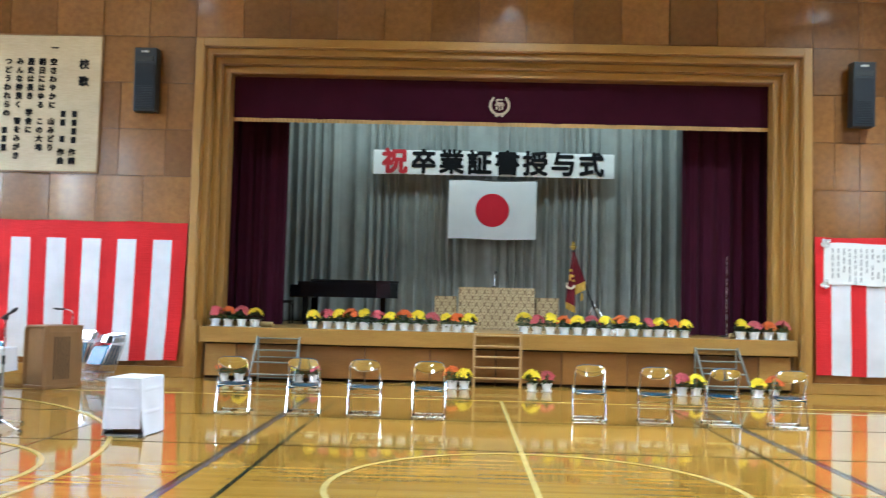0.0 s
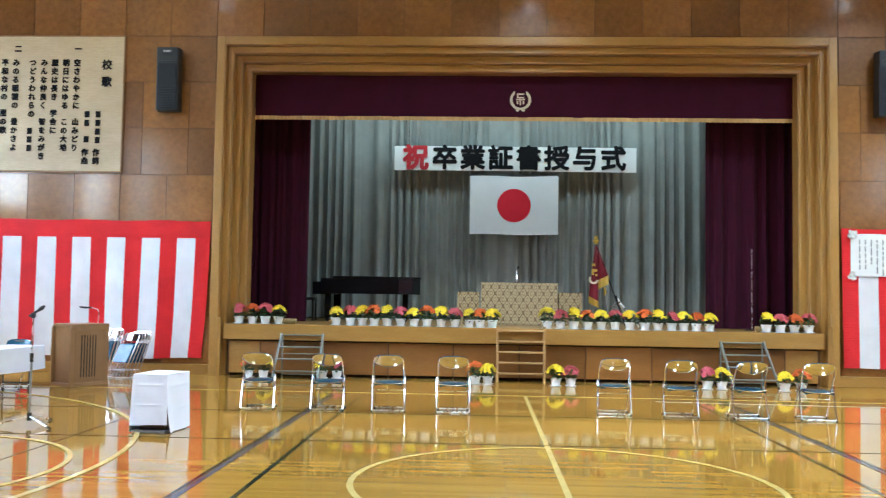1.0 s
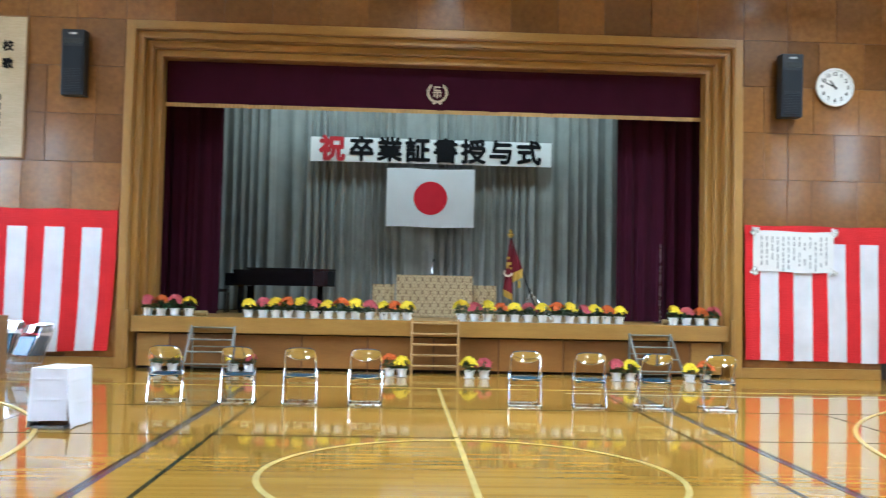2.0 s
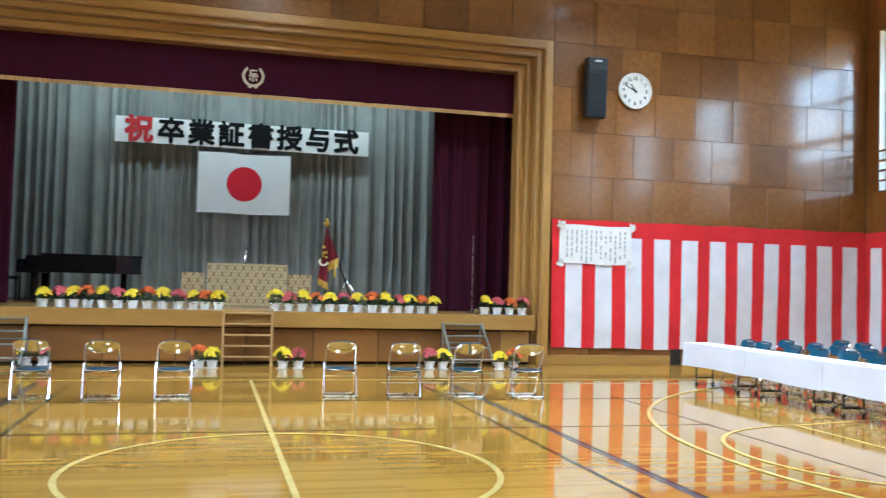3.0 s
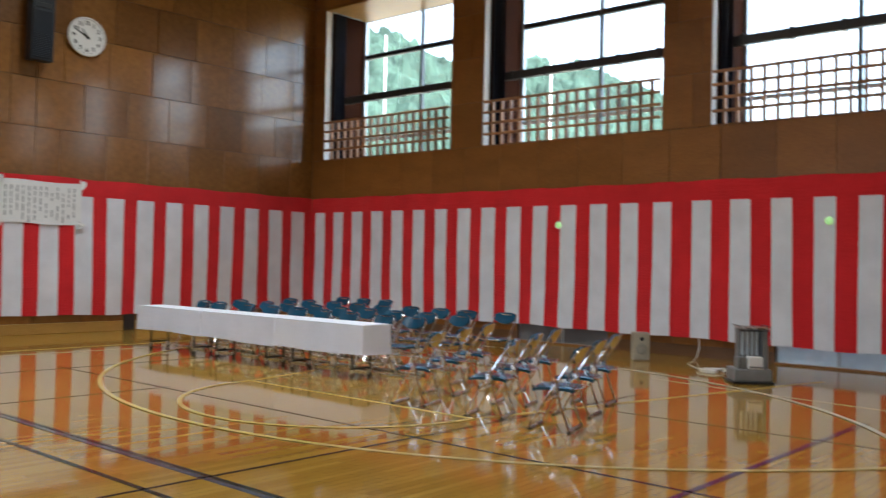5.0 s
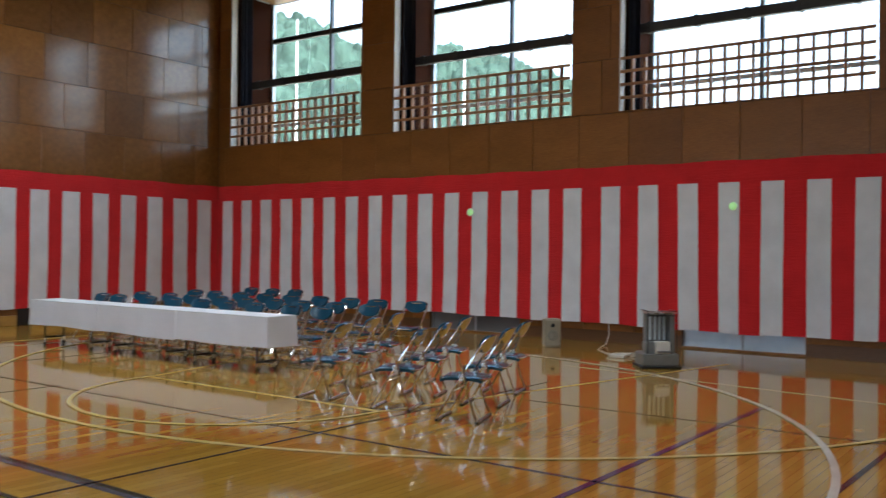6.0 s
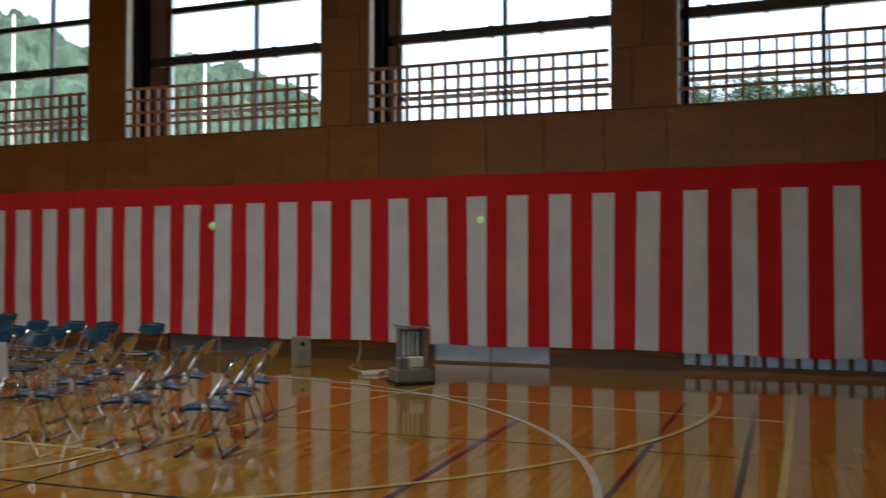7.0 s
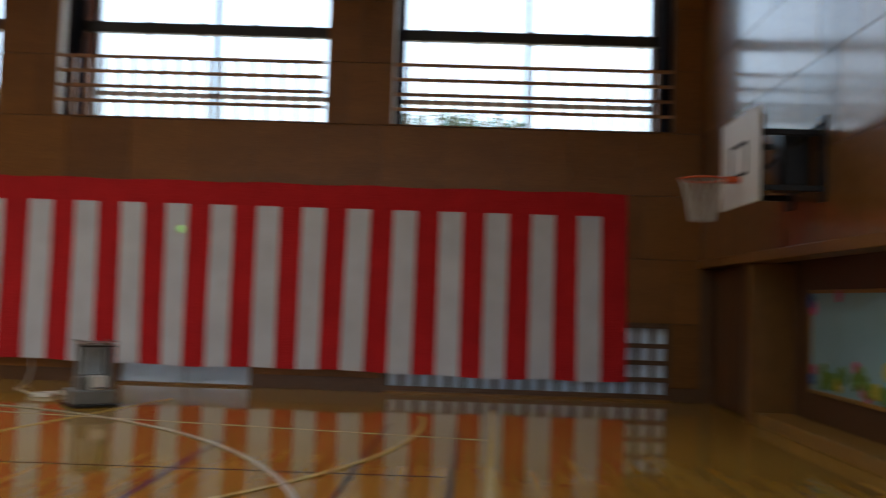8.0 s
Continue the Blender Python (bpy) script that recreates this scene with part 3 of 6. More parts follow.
def gathered(width, height, folds, deep, seed, u_cells=60, v_cells=10, flare=0.1):
    """A hanging drape along +x from 0 to width, folds along y, from z 0 up to height."""
    rnd = random.Random(seed)
    ph = [rnd.uniform(0, 6.28) for _ in range(8)]
    am = [rnd.uniform(0.5, 1.2) for _ in range(8)]

    def fn(u, v):
        w = u * width + 0.02 * math.sin(v * 3 + ph[0]) * flare
        y = 0.0
        f = folds * 2 * math.pi
        warp = u + 0.012 * math.sin(u * 23 + ph[1]) + 0.008 * math.sin(u * 51 + ph[2])
        q = math.sin(warp * f + 0.25 * math.sin(v * 4 + ph[3]))
        y += deep * am[0] * math.copysign(abs(q) ** 0.7, q)
        y += deep * 0.35 * am[1] * math.sin(warp * f * 2.1 + ph[4] + v * 0.8)
        y += deep * 0.4 * math.sin(u * 17 + ph[5])
        return (w, y * (1.0 - 0.3 * v), v * height)
    return sheet(u_cells, v_cells, fn)


for i, (a, c) in enumerate(BAYS):
    for yy, sgn in ((c - 0.05, -1),) + (((a + 0.05, 1),) if i == 3 else ()):
        d = thing("window_drape", "navy blackout drape drawn aside and bundled in the window bay", "curtain", "navy drapes of the window bays")
        b = gathered(0.36, WZ1 - WZ0 - 0.06, 4, 0.035, 11 + i, 40, 6)
        b.transform(Matrix.Translation((WX + 0.19, yy + sgn * 0.05, WZ0 + 0.03)))
        part("fabric", b, NAVY, d, "", True)
        part("drape_track", box(WX + 0.12, GX - 0.2, yy + sgn * 0.05 - 0.015, yy + sgn * 0.05 + 0.015, WZ1 - 0.05, WZ1 - 0.025), SASHL, d)

# low windows
for i, (a, c) in enumerate(LOW):
    w = thing("window_%d" % (i + 5), "low ventilation window at the floor" + ((" closed by dull grey boards", " with frosted panes", " behind a wooden lattice")[i]), "window")
    w["kind"] = "structure"
    part("window_sill", box(WX - 0.01, WX + 0.24, a, c, 0.0, 0.03, 0.004), DOORW, w)
    part("window_head", box(WX - 0.01, WX + 0.24, a, c, 1.05, 1.08, 0.004), DARKW, w)
    n = 4 if i == 2 else 2
    for k in range(n):
        y0, y1 = a + (c - a) * k / n, a + (c - a) * (k + 1) / n
        part("pane", box(WX + 0.10, WX + 0.112, y0 + 0.02, y1 - 0.02, 0.03, 1.05), BOARDG if i == 0 else FROST, w)
        part("mullion", box(WX + 0.085, WX + 0.125, y1 - 0.02, y1 + (0.02 if k < n - 1 else 0), 0.03, 1.05, 0.003), SASHL, w)
    if i == 2:
        bar_v = finish("lattice_bar", box(-0.02, 0.02, -0.034, 0.034, -0.51, 0.51, 0.003), DARKW)
        bar_h = finish("lattice_rail", box(-0.018, 0.018, -(c - a) / 2, (c - a) / 2, -0.034, 0.034, 0.003), DARKW)
        for k in range(0, 19):
            piece("lattice_bar", bar_v, w, pose(WX + 0.04, a + 0.02 + (c - a - 0.04) * k / 18, 0.54))
        for k in range(0, 4):
            piece("lattice_rail", bar_h, w, pose(WX + 0.02, (a + c) / 2, 0.066 + 0.243 * k))

# grounds outside and the wooded hill
structure("ground", box(-400, 500, -400, 400, -0.6, -0.3), GRASS, "pale open ground outside the hall", "ground")


CREST = [(12, 15.0), (34, 14.5), (46, 14.0), (50, 12.4), (54, 12.9), (57, 12.4), (60, 11.4), (62, 10.4), (64, 8.0), (68, 6.2), (80, 4.5)]


def hill_fn(u, v):
    b = 12 + 68 * u
    k = next(q for q in range(len(CREST) - 1) if b <= CREST[q + 1][0] + 1e-6)
    (b0, c0), (b1, c1) = CREST[k], CREST[k + 1]
    crest = c0 + (c1 - c0) * (b - b0) / (b1 - b0)
    d = 105 + 150 * v
    ris = math.sin(min(1.0, v * 1.35) * math.pi / 2)
    hgt = (1.4 + 210 * math.tan(radians(crest))) * ris
    p = Vector((d * math.sin(radians(b)), -17 + d * math.cos(radians(b)), 0))
    n = noise.fractal(Vector((p.x * 0.05, p.y * 0.05, 3.0)), 0.8, 2.0, 3) * 2.0
    for size, tall in ((5.0, 2.8), (2.1, 1.3)):
        near = noise.voronoi(Vector((p.x / size, p.y / size, 0.4)))[0]
        n += tall * (1.0 - min(1.0, near[0] / 0.62) ** 2)
    n += noise.noise(Vector((p.x * 0.9, p.y * 0.9, 1.0))) * 0.5
    return (p.x, p.y, hgt + n - 3.5)


tagged(part("wooded_hill", sheet(520, 170, hill_fn), HILL), "green wooded hill in haze behind the school", "hill", "", "structure")


def leafy_tree(x, y, h, seed):
    """Tapered trunk, limbs, and a crown of many small leaf clumps."""
    rnd = random.Random(seed)
    tr = thing("tree", "broad-leaved green tree standing outside the windows", "tree", "trees outside the windows", pose(x, y, -0.3))
    b = tube([(0, 0, 0), (0.1, 0.05, h * 0.35), (0.0, 0.15, h * 0.62), (0.1, 0.0, h * 0.9)], [0.26, 0.2, 0.12, 0.03], 10)
    tips = []
    for k in range(9):
        a, z = k * 2.4 + rnd.uniform(-0.4, 0.4), h * (0.34 + 0.055 * k)
        ln = h * rnd.uniform(0.2, 0.32) * (1.1 - 0.07 * k)
        tip = (ln * math.cos(a), ln * math.sin(a), z + ln * 0.65)
        tube([(0.05, 0.05, z), (tip[0] * 0.5, tip[1] * 0.5, z + ln * 0.25), tip], [0.08, 0.05, 0.02], 6, b)
        tips.append(tip)
    tips.append((0, 0, h * 0.93))
    part("trunk", b, DARKW, tr, "", True)
    vs, fs = [], []
    for tip in tips:
        for _ in range(1500):
            d = Vector((rnd.gauss(0, 1), rnd.gauss(0, 1), rnd.gauss(0, 0.75))) * h * 0.062
            c = Vector(tip) + d
            e1 = Vector((rnd.uniform(-1, 1), rnd.uniform(-1, 1), rnd.uniform(-0.6, 0.6))).normalized() * rnd.uniform(0.09, 0.17)
            e2 = e1.cross(Vector((rnd.uniform(-1, 1), rnd.uniform(-1, 1), 1))).normalized() * rnd.uniform(0.05, 0.1)
            n0 = len(vs)
            vs += [c - e1, c + e2, c + e1, c - e2]
            fs.append((n0, n0 + 1, n0 + 2, n0 + 3))
    me = bpy.data.meshes.new("crown")
    me.from_pydata([tuple(q) for q in vs], [], fs)
    me.materials.append(TREEL)
    piece("crown", me, tr)


for x, y, h, sd in ((46.0, -13.2, 10.6, 5), (47.5, -15.9, 11.2, 6), (46.0, -18.6, 10.5, 7)):
    leafy_tree(x, y, h, sd)


def light_pole(x, y, h):
    p = thing("light_pole", "pale concrete pole standing outside the windows", "pole", "poles outside the windows", pose(x, y, -0.3))
    part("shaft", tube([(0, 0, 0), (0, 0, h)], [0.055, 0.042], 10), WHITEP, p, "", True)
    part("cap", lathe([(0.05, 0), (0.06, 0.03), (0.03, 0.09), (0.01, 0.1)], 10, None, (0, 0, h)), STEELG, p, "", True)


light_pole(32.0, 16.2, 13.5)
light_pole(32.0, 5.8, 11.2)

# fill light added as high-bay lamps with deep reflectors under the unseen ceiling
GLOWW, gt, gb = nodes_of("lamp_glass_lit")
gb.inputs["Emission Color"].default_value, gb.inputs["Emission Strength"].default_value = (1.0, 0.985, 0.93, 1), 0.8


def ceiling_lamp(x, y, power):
    c = thing("ceiling_lamp", "unseen white high-bay fill lamp added under the gymnasium ceiling", "lamp", "high-bay ceiling lamps", pose(x, y, TOP - 0.75))
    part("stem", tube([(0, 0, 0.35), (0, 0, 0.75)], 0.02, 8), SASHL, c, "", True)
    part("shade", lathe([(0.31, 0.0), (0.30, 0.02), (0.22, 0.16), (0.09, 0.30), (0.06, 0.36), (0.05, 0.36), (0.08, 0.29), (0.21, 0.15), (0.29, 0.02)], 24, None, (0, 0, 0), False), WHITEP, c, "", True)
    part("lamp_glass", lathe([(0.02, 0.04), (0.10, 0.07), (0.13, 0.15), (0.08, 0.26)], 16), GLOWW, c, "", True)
    lit = lamp("fill_light", x, y, TOP - 0.77, (x, y, 0), 0.9, 0.9, power, (1.0, 0.965, 0.87))
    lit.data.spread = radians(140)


# power per column and row balances the added fill across the hall
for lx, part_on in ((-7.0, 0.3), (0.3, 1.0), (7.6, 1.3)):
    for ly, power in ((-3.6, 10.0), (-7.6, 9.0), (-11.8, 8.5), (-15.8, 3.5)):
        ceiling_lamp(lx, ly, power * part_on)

# ---- court lines ----
COURT = (-0.01, -9.45)


def stripe(x0, y0, x1, y1, w, material, tone):
    d = Vector((x1 - x0, y1 - y0, 0))
    b = box(0, d.length, -w / 2, w / 2, 0.0, 0.003)
    ob = structure("floor_line", b, material, "%s painted court line on the varnished floor" % tone, "floor line")
    ob.matrix_basis = pose(x0, y0, 0.0005, 0, 0, math.degrees(math.atan2(d.y, d.x)))
    return ob


def arc_line(cx, cy, r, a0, a1, w, material, tone, lift=0.0):
    n = max(12, int(abs(a1 - a0) / 3))

    def fn(u, v):
        a = radians(a0 + (a1 - a0) * u)
        rr = r + (v - 0.5) * w
        return (cx + rr * math.cos(a), cy + rr * math.sin(a), 0.004 + lift)
    return structure("floor_line", sheet(n, 1, fn, 0.003), material, "%s curved court line on the varnished floor" % tone, "floor line")


cx, cy = COURT
arc_line(cx, cy, 1.80, 0, 360, 0.055, L_YEL, "yellow")
stripe(cx, -16.50, cx, -2.62, 0.055, L_YEL, "yellow")
for s in (1, -1):
    kx = cx + s * 6.24
    arc_line(kx, cy, 1.79, 90 if s > 0 else -90, 270 if s > 0 else 90, 0.05, L_YEL, "yellow", 0.0004)
    stripe(kx, cy - 1.79, kx, cy + 1.79, 0.05, L_YEL, "yellow")
    for q in (-1, 1):
        stripe(kx, cy + q * 1.79, kx + s * 5.8, cy + q * 3.15, 0.05, L_YEL, "yellow")
    bx = cx + s * 10.50
    arc_line(bx, cy - 0.05 * (s > 0), 6.36, 84 if s > 0 else -96, 276 if s > 0 else 96, 0.055, L_YEL, "yellow", 0.0008)
    stripe(cx + s * 3.05, -15.9, cx + s * 3.05, -3.0, 0.055, L_BLU, "grey blue")
    stripe(cx + s * 3.105, -15.9, cx + s * 3.105, -3.0, 0.035, L_GRN, "dark green")
    stripe(cx + s * 2.60, -15.9, cx + s * 2.60, -3.15, 0.045, L_GRN, "dark green")
    stripe(cx + s * 5.15, -15.2, cx + s * 5.15, -4.9, 0.035, L_BLK, "black")
arc_line(4.89, -9.15, 6.27, -92, -5, 0.06, L_WHT, "white", 0.0012)
stripe(2.65, -14.0, 9.0, -14.03, 0.055, L_PUR, "purple")
stripe(5.0, -15.33, 10.6, -15.50, 0.045, L_BLK, "black")
stripe(5.0, -16.14, 10.2, -16.24, 0.045, L_GRN, "dark green")
stripe(4.0, -16.33, 12.0, -16.68, 0.055, L_YEL, "yellow")
stripe(-9.0, -2.62, 12.3, -2.62, 0.045, L_YEL, "yellow")
stripe(2.0, -3.05, 12.3, -3.55, 0.05, L_WHT, "white")
stripe(-12, -5.10, 12.0, -5.12, 0.03, L_BLK, "black")
stripe(-12, -7.47, 5.2, -7.48, 0.03, L_BLK, "black")
stripe(-9, -11.40, 9.0, -11.50, 0.03, L_BLK, "black")
stripe(7.69, -11.95, 7.69, -16.14, 0.022, L_BLK, "black")
stripe(10.45, -10.9, 9.58, -16.55, 0.025, L_WHT, "white")
stripe(-6.3, -3.8, -5.2, -3.25, 0.04, L_BLK, "black")

# ---- striped celebration curtains ----


def celebration_curtain(label, length, whites, width, m, seed, z0=0.29, z1=2.95, slack=0.0, drag=0.0):
    """Along +x from 0 to length, facing -y; whites are the starts of the white stripes."""
    cur = thing("striped_curtain", label, "curtain", "red and white striped curtains", m)
    rnd = random.Random(seed)
    ph = [rnd.uniform(0, 6.28) for _ in range(6)]

    def wave(x, z):
        k = (z1 - z) / (z1 - z0)
        return -0.036 - 0.018 * math.sin(x * 3.1 + ph[0]) * k - 0.014 * math.sin(x * 7.7 + ph[1] + k) * (0.4 + 0.6 * k) - 0.006 * math.sin(x * 15 + ph[2] - 2 * k) * k - 0.010 * math.sin(k * 9 + x * 0.7) * (0.3 + 0.7 * k)

    def edge(x):
        return 0.014 * math.sin(x * 1.3 + ph[3]) + 0.008 * math.sin(x * 4.3 + ph[1]) + slack * x

    def lean(x, z):
        k = (z1 - z) / (z1 - z0)
        return k * (0.026 * math.sin(x * 0.9 + ph[4]) + 0.014 * math.sin(x * 2.7 + ph[2])) - drag * k * k * (x / length) ** 4

    def top(x):
        return 0.010 * math.sin(x * 4.2 + ph[5]) + 0.006 * abs(math.sin(x * 9))

    def strip(x0, x1, za, zb, at_top):
        def fn(u, v):
            x = x0 + (x1 - x0) * u
            z = za + (zb - za) * v + (edge(x) * (1 - v) if not at_top else (top(x) * v))
            return (x + lean(x, z), wave(x, z), z)
        return sheet(max(3, int((x1 - x0) / 0.06)), 3 if at_top else 14, fn, 0.003)
    zb = z1 - 0.335
    part("top_band", strip(0, length, zb, z1, True), RED, cur, "red hem band", True)
    at = 0.0
    for w0 in whites:
        if w0 > at + 0.01:
            part("stripe", strip(at, w0, z0, zb, False), RED, cur, "red stripe", True)
        w1 = min(length, w0 + width)
        part("stripe", strip(max(0, w0), w1, z0, zb, False), WHITE, cur, "white stripe", True)
        at = w1
    if at < length - 0.01:
        part("stripe", strip(at, length, z0, zb, False), RED, cur, "red stripe", True)
    pin = finish("pin", lathe([(0.004, 0), (0.014, 0.004), (0.012, 0.012), (0.003, 0.016)], 8), RED)
    x = 0.15
    while x < length:
        piece("pin", pin, cur, pose(x, -0.035, z1 - 0.015, 90))
        x += 0.92
    return cur


celebration_curtain("red and white striped ceremony curtain pinned beside the stage", 7.24, [0.30 + 0.6975 * k for k in range(10)], 0.37, pose(-13.28, 0.075, 0), 3, 0.31, 2.98, drag=0.10)
celebration_curtain("red and white striped ceremony curtain with a paper notice pinned on", 7.57, [0.31 + 0.6665 * k for k in range(11)], 0.372, pose(6.06, 0.075, 0), 4, 0.34, 2.985)
# the long wall carries two lengths that meet at a wide red seam; they face -x
celebration_curtain("long red and white striped ceremony curtain on the window wall", 9.57, [9.18 - 0.6440 * k for k in range(14, -1, -1)], 0.345, pose(WX - 0.02, 0.02, 0, 0, 0, -90), 5, 0.33, 2.975)
celebration_curtain("long red and white striped ceremony curtain hanging past the window bays", 9.08, [0.355 + 0.668 * k for k in range(13)], 0.335, pose(WX - 0.032, -9.54, 0, 0, 0, -90), 6, 0.315, 2.98, -0.006)

# small glowing indicator lamps behind the cloth
GLOW, gt, gb = nodes_of("green_indicator")
gb.inputs["Base Color"].default_value = (0.5, 0.7, 0.3, 1)
gb.inputs["Emission Color"].default_value = (0.55, 1.0, 0.35, 1)
gb.inputs["Emission Strength"].default_value = 0.05
for yy, zz in ((-7.20, 2.26), (-12.14, 2.27)):
    il = thing("indicator_lamp", "small round green-glowing indicator lamp on the striped curtain", "lamp", "indicator lamps", pose(WX - 0.085, yy, zz, 0, -90, 0))
    part("lens", lathe([(0.062, 0), (0.06, 0.008), (0.04, 0.02), (0.01, 0.026)], 16), GLOW, il, "", True)
    part("bezel", lathe([(0.075, -0.004), (0.075, 0.004), (0.066, 0.006), (0.064, -0.004)], 16, None, (0, 0, 0), False), WHITEP, il)

# paper notice with a rosette of creased paper at its corners
notice = thing("paper_notice", "white paper notice with rows of small unreadable writing", "notice", "", pose(0, 0.012, 0))
part("sheet", sheet(12, 8, lambda u, v: (6.22 + 1.61 * u, 0.006 * math.sin(u * 9 + v * 4), 2.08 + 0.80 * v + 0.012 * math.sin(u * 7)), 0.002), PAPER, notice, "", True)
rnd = random.Random(8)
for r in range(13):
    x = 7.68 - r * 0.108
    z = 2.78
    while z > 2.22:
        h = rnd.uniform(0.05, 0.14)
        if rnd.random() < 0.85 or r == 0:
            part("writing_bar", box(x - 0.011, x + 0.011, -0.0095, -0.0075, z - h, z), FADED, notice)
        z -= h + 0.03
for qx, qz in ((6.24, 2.88), (7.82, 2.86), (6.24, 2.10), (7.80, 2.09)):
    b = bmesh.new()
    for k in range(26):
        a, rr = rnd.uniform(0, 6.28), rnd.uniform(0.0, 0.07)
        merge(b, sheet(2, 2, lambda u, v: ((u - 0.5) * 0.06, 0.018 * math.sin(u * 3.1) * math.sin(v * 3.1), (v - 0.5) * 0.06)), pose(qx + rr * math.cos(a), -0.02 - rnd.uniform(0, 0.03), qz + rr * math.sin(a), rnd.uniform(-40, 40), rnd.uniform(0, 360), rnd.uniform(-40, 40)))
    part("rosette", b, PAPER, notice, "crumpled white paper rosette")

# ---- song board ----
board = thing("song_board", "pale wooden board with the school song brushed in black", "sign", "", pose(-0.145, 0.055, 0.005) @ Matrix.Diagonal((0.977, 1, 1, 1)))
part("panel", box(-12.75, -7.93, 0, 0.035, 3.95, 6.64, 0.006), BOARDW, board)
for a, b_, c, d in ((-12.75, -7.93, 6.64, 6.665), (-12.75, -7.93, 3.925, 3.95)):
    part("edge_strip", box(a, b_, -0.006, 0.035, c, d, 0.003), PODW, board)
for a, b_ in ((-12.775, -12.75), (-7.93, -7.905)):
    part("edge_strip", box(a, b_, -0.006, 0.035, 3.925, 6.665, 0.003), PODW, board)


def column(text, x, z, size, gap, parent, material=INK):
    for ch in text:
        if ch == " ":
            z -= gap * 0.9
            continue
        words("character", ch, size, Matrix.Translation((x, -0.008, z)) @ FACE_Y, material, parent, 0.002, 1.0, 0.008)
        z -= gap


def bar_column(lengths, x, z, w, gap, parent):
    for n in lengths:
        for k in range(n):
            part("writing_bar", box(x - w / 2, x + w / 2, -0.010, -0.006, z - gap * 0.72, z, 0.004), INK, parent)
            z -= gap
        z -= gap * 0.9


column("校歌", -8.27, 6.06, 0.21, 0.34, board)
column("一", -8.88, 6.38, 0.15, 0.2, board)
column("二", -10.13, 6.38, 0.15, 0.2, board)
VERSES = [(-8.89, "空さわやかに 山みどり"), (-9.12, "朝日にはゆる この大地"), (-9.35, "歴史は長き 学舎に"), (-9.575, "みんな仲良く 智をみがき"),
          (-9.81, "つどうわれらの"), (-10.16, "みのる稲穂の 豊かさよ"), (-10.39, "平和な村の 里の歌"), (-10.62, "心と身体 きたえつつ"), (-10.86, "ふるさとのため 人のため")]
for vx, verse in VERSES:
    column(verse, vx, 6.10, 0.145, 0.172, board)
bar_column([3], -9.83, 4.80, 0.10, 0.172, board)
bar_column([4], -8.42, 5.14, 0.10, 0.172, board)
column("作詞", -8.44, 4.31, 0.145, 0.172, board)
bar_column([2, 1], -8.65, 5.14, 0.10, 0.172, board)
column("作曲", -8.67, 4.31, 0.145, 0.172, board)
for k, ls in enumerate(([7, 4], [6, 5], [5, 4], [7, 3], [6, 4])):
    bar_column(ls, -11.20 - 0.245 * k, 6.15, 0.09, 0.172, board)

# ---- wall speakers and clock ----


def wall_speaker(x0, x1, z0, z1):
    w, h = x1 - x0, z1 - z0
    s = thing("wall_speaker", "tall charcoal loudspeaker mounted on the panelled wall", "loudspeaker", "wall loudspeakers", pose((x0 + x1) / 2, -0.10, z0, 2, 0, 0))
    part("cabinet", box(-w / 2, w / 2, -0.12, 0.14, 0, h, 0.02, None, 2), SPEAK, s)
    part("grille", box(-w / 2 + 0.03, w / 2 - 0.03, -0.135, -0.12, 0.04, h - 0.32, 0.006), GRILL, s)
    for k in range(14):
        part("slat", box(-w / 2 + 0.05, w / 2 - 0.05, -0.143, -0.135, 0.07 + k * 0.032, 0.078 + k * 0.032), SPEAK, s)
    part("horn", box(-w / 2 + 0.05, w / 2 - 0.05, -0.130, -0.118, h - 0.27, h - 0.17, 0.01), BLACKP, s)
    part("badge", box(-0.08, 0.08, -0.128, -0.12, h - 0.10, h - 0.06, 0.004), CHROME_B, s)
    part("bracket", box(-0.06, 0.06, 0.14, 0.21, h * 0.3, h * 0.7, 0.006), BLACKM, s)


wall_speaker(-7.12, -6.69, 5.12, 6.36)
wall_speaker(6.675, 7.10, 5.10, 6.34)
clock = thing("wall_clock", "round white-faced wall clock with black numerals", "clock", "", pose(7.865, 0.06, 5.77))
b = lathe([(0.33, 0), (0.37, 0.0), (0.385, 0.02), (0.38, 0.045), (0.355, 0.05), (0.345, 0.022)], 40, None, (0, 0, 0), False)
b.transform(Matrix.Rotation(radians(90), 4, "X"))
part("rim", b, WHITEP, clock, "", True)
b = lathe([(0.34, 0.02), (0.345, 0.026)], 40)
b.transform(Matrix.Rotation(radians(90), 4, "X"))
part("dial", b, PAPER, clock)
for k in range(1, 13):
    a = radians(30 * k)
    words("numeral", str(k), 0.105, Matrix.Translation((0.265 * math.sin(a), -0.028, 0.265 * math.cos(a))) @ FACE_Y, INK, clock, 0.001, 1.0, 0.0035)
for k in range(60):
    a = radians(6 * k)
    part("minute_mark", prism([(0.325 * math.sin(a) - 0.003, 0.325 * math.cos(a) - 0.003), (0.325 * math.sin(a) + 0.003, 0.325 * math.cos(a) - 0.003), (0.325 * math.sin(a) + 0.003, 0.325 * math.cos(a) + 0.003), (0.325 * math.sin(a) - 0.003, 0.325 * math.cos(a) + 0.003)], -0.029, -0.026), INK, clock)
for nm, ang, ln, w in (("hour_hand", 324, 0.17, 0.021), ("minute_hand", 295, 0.26, 0.015)):
    b = prism([(-w, -0.05), (w, -0.05), (w * 0.5, ln), (-w * 0.5, ln)], -0.035, -0.031)
    b.transform(Matrix.Rotation(radians(ang), 4, "Y"))
    part(nm, b, INK, clock)
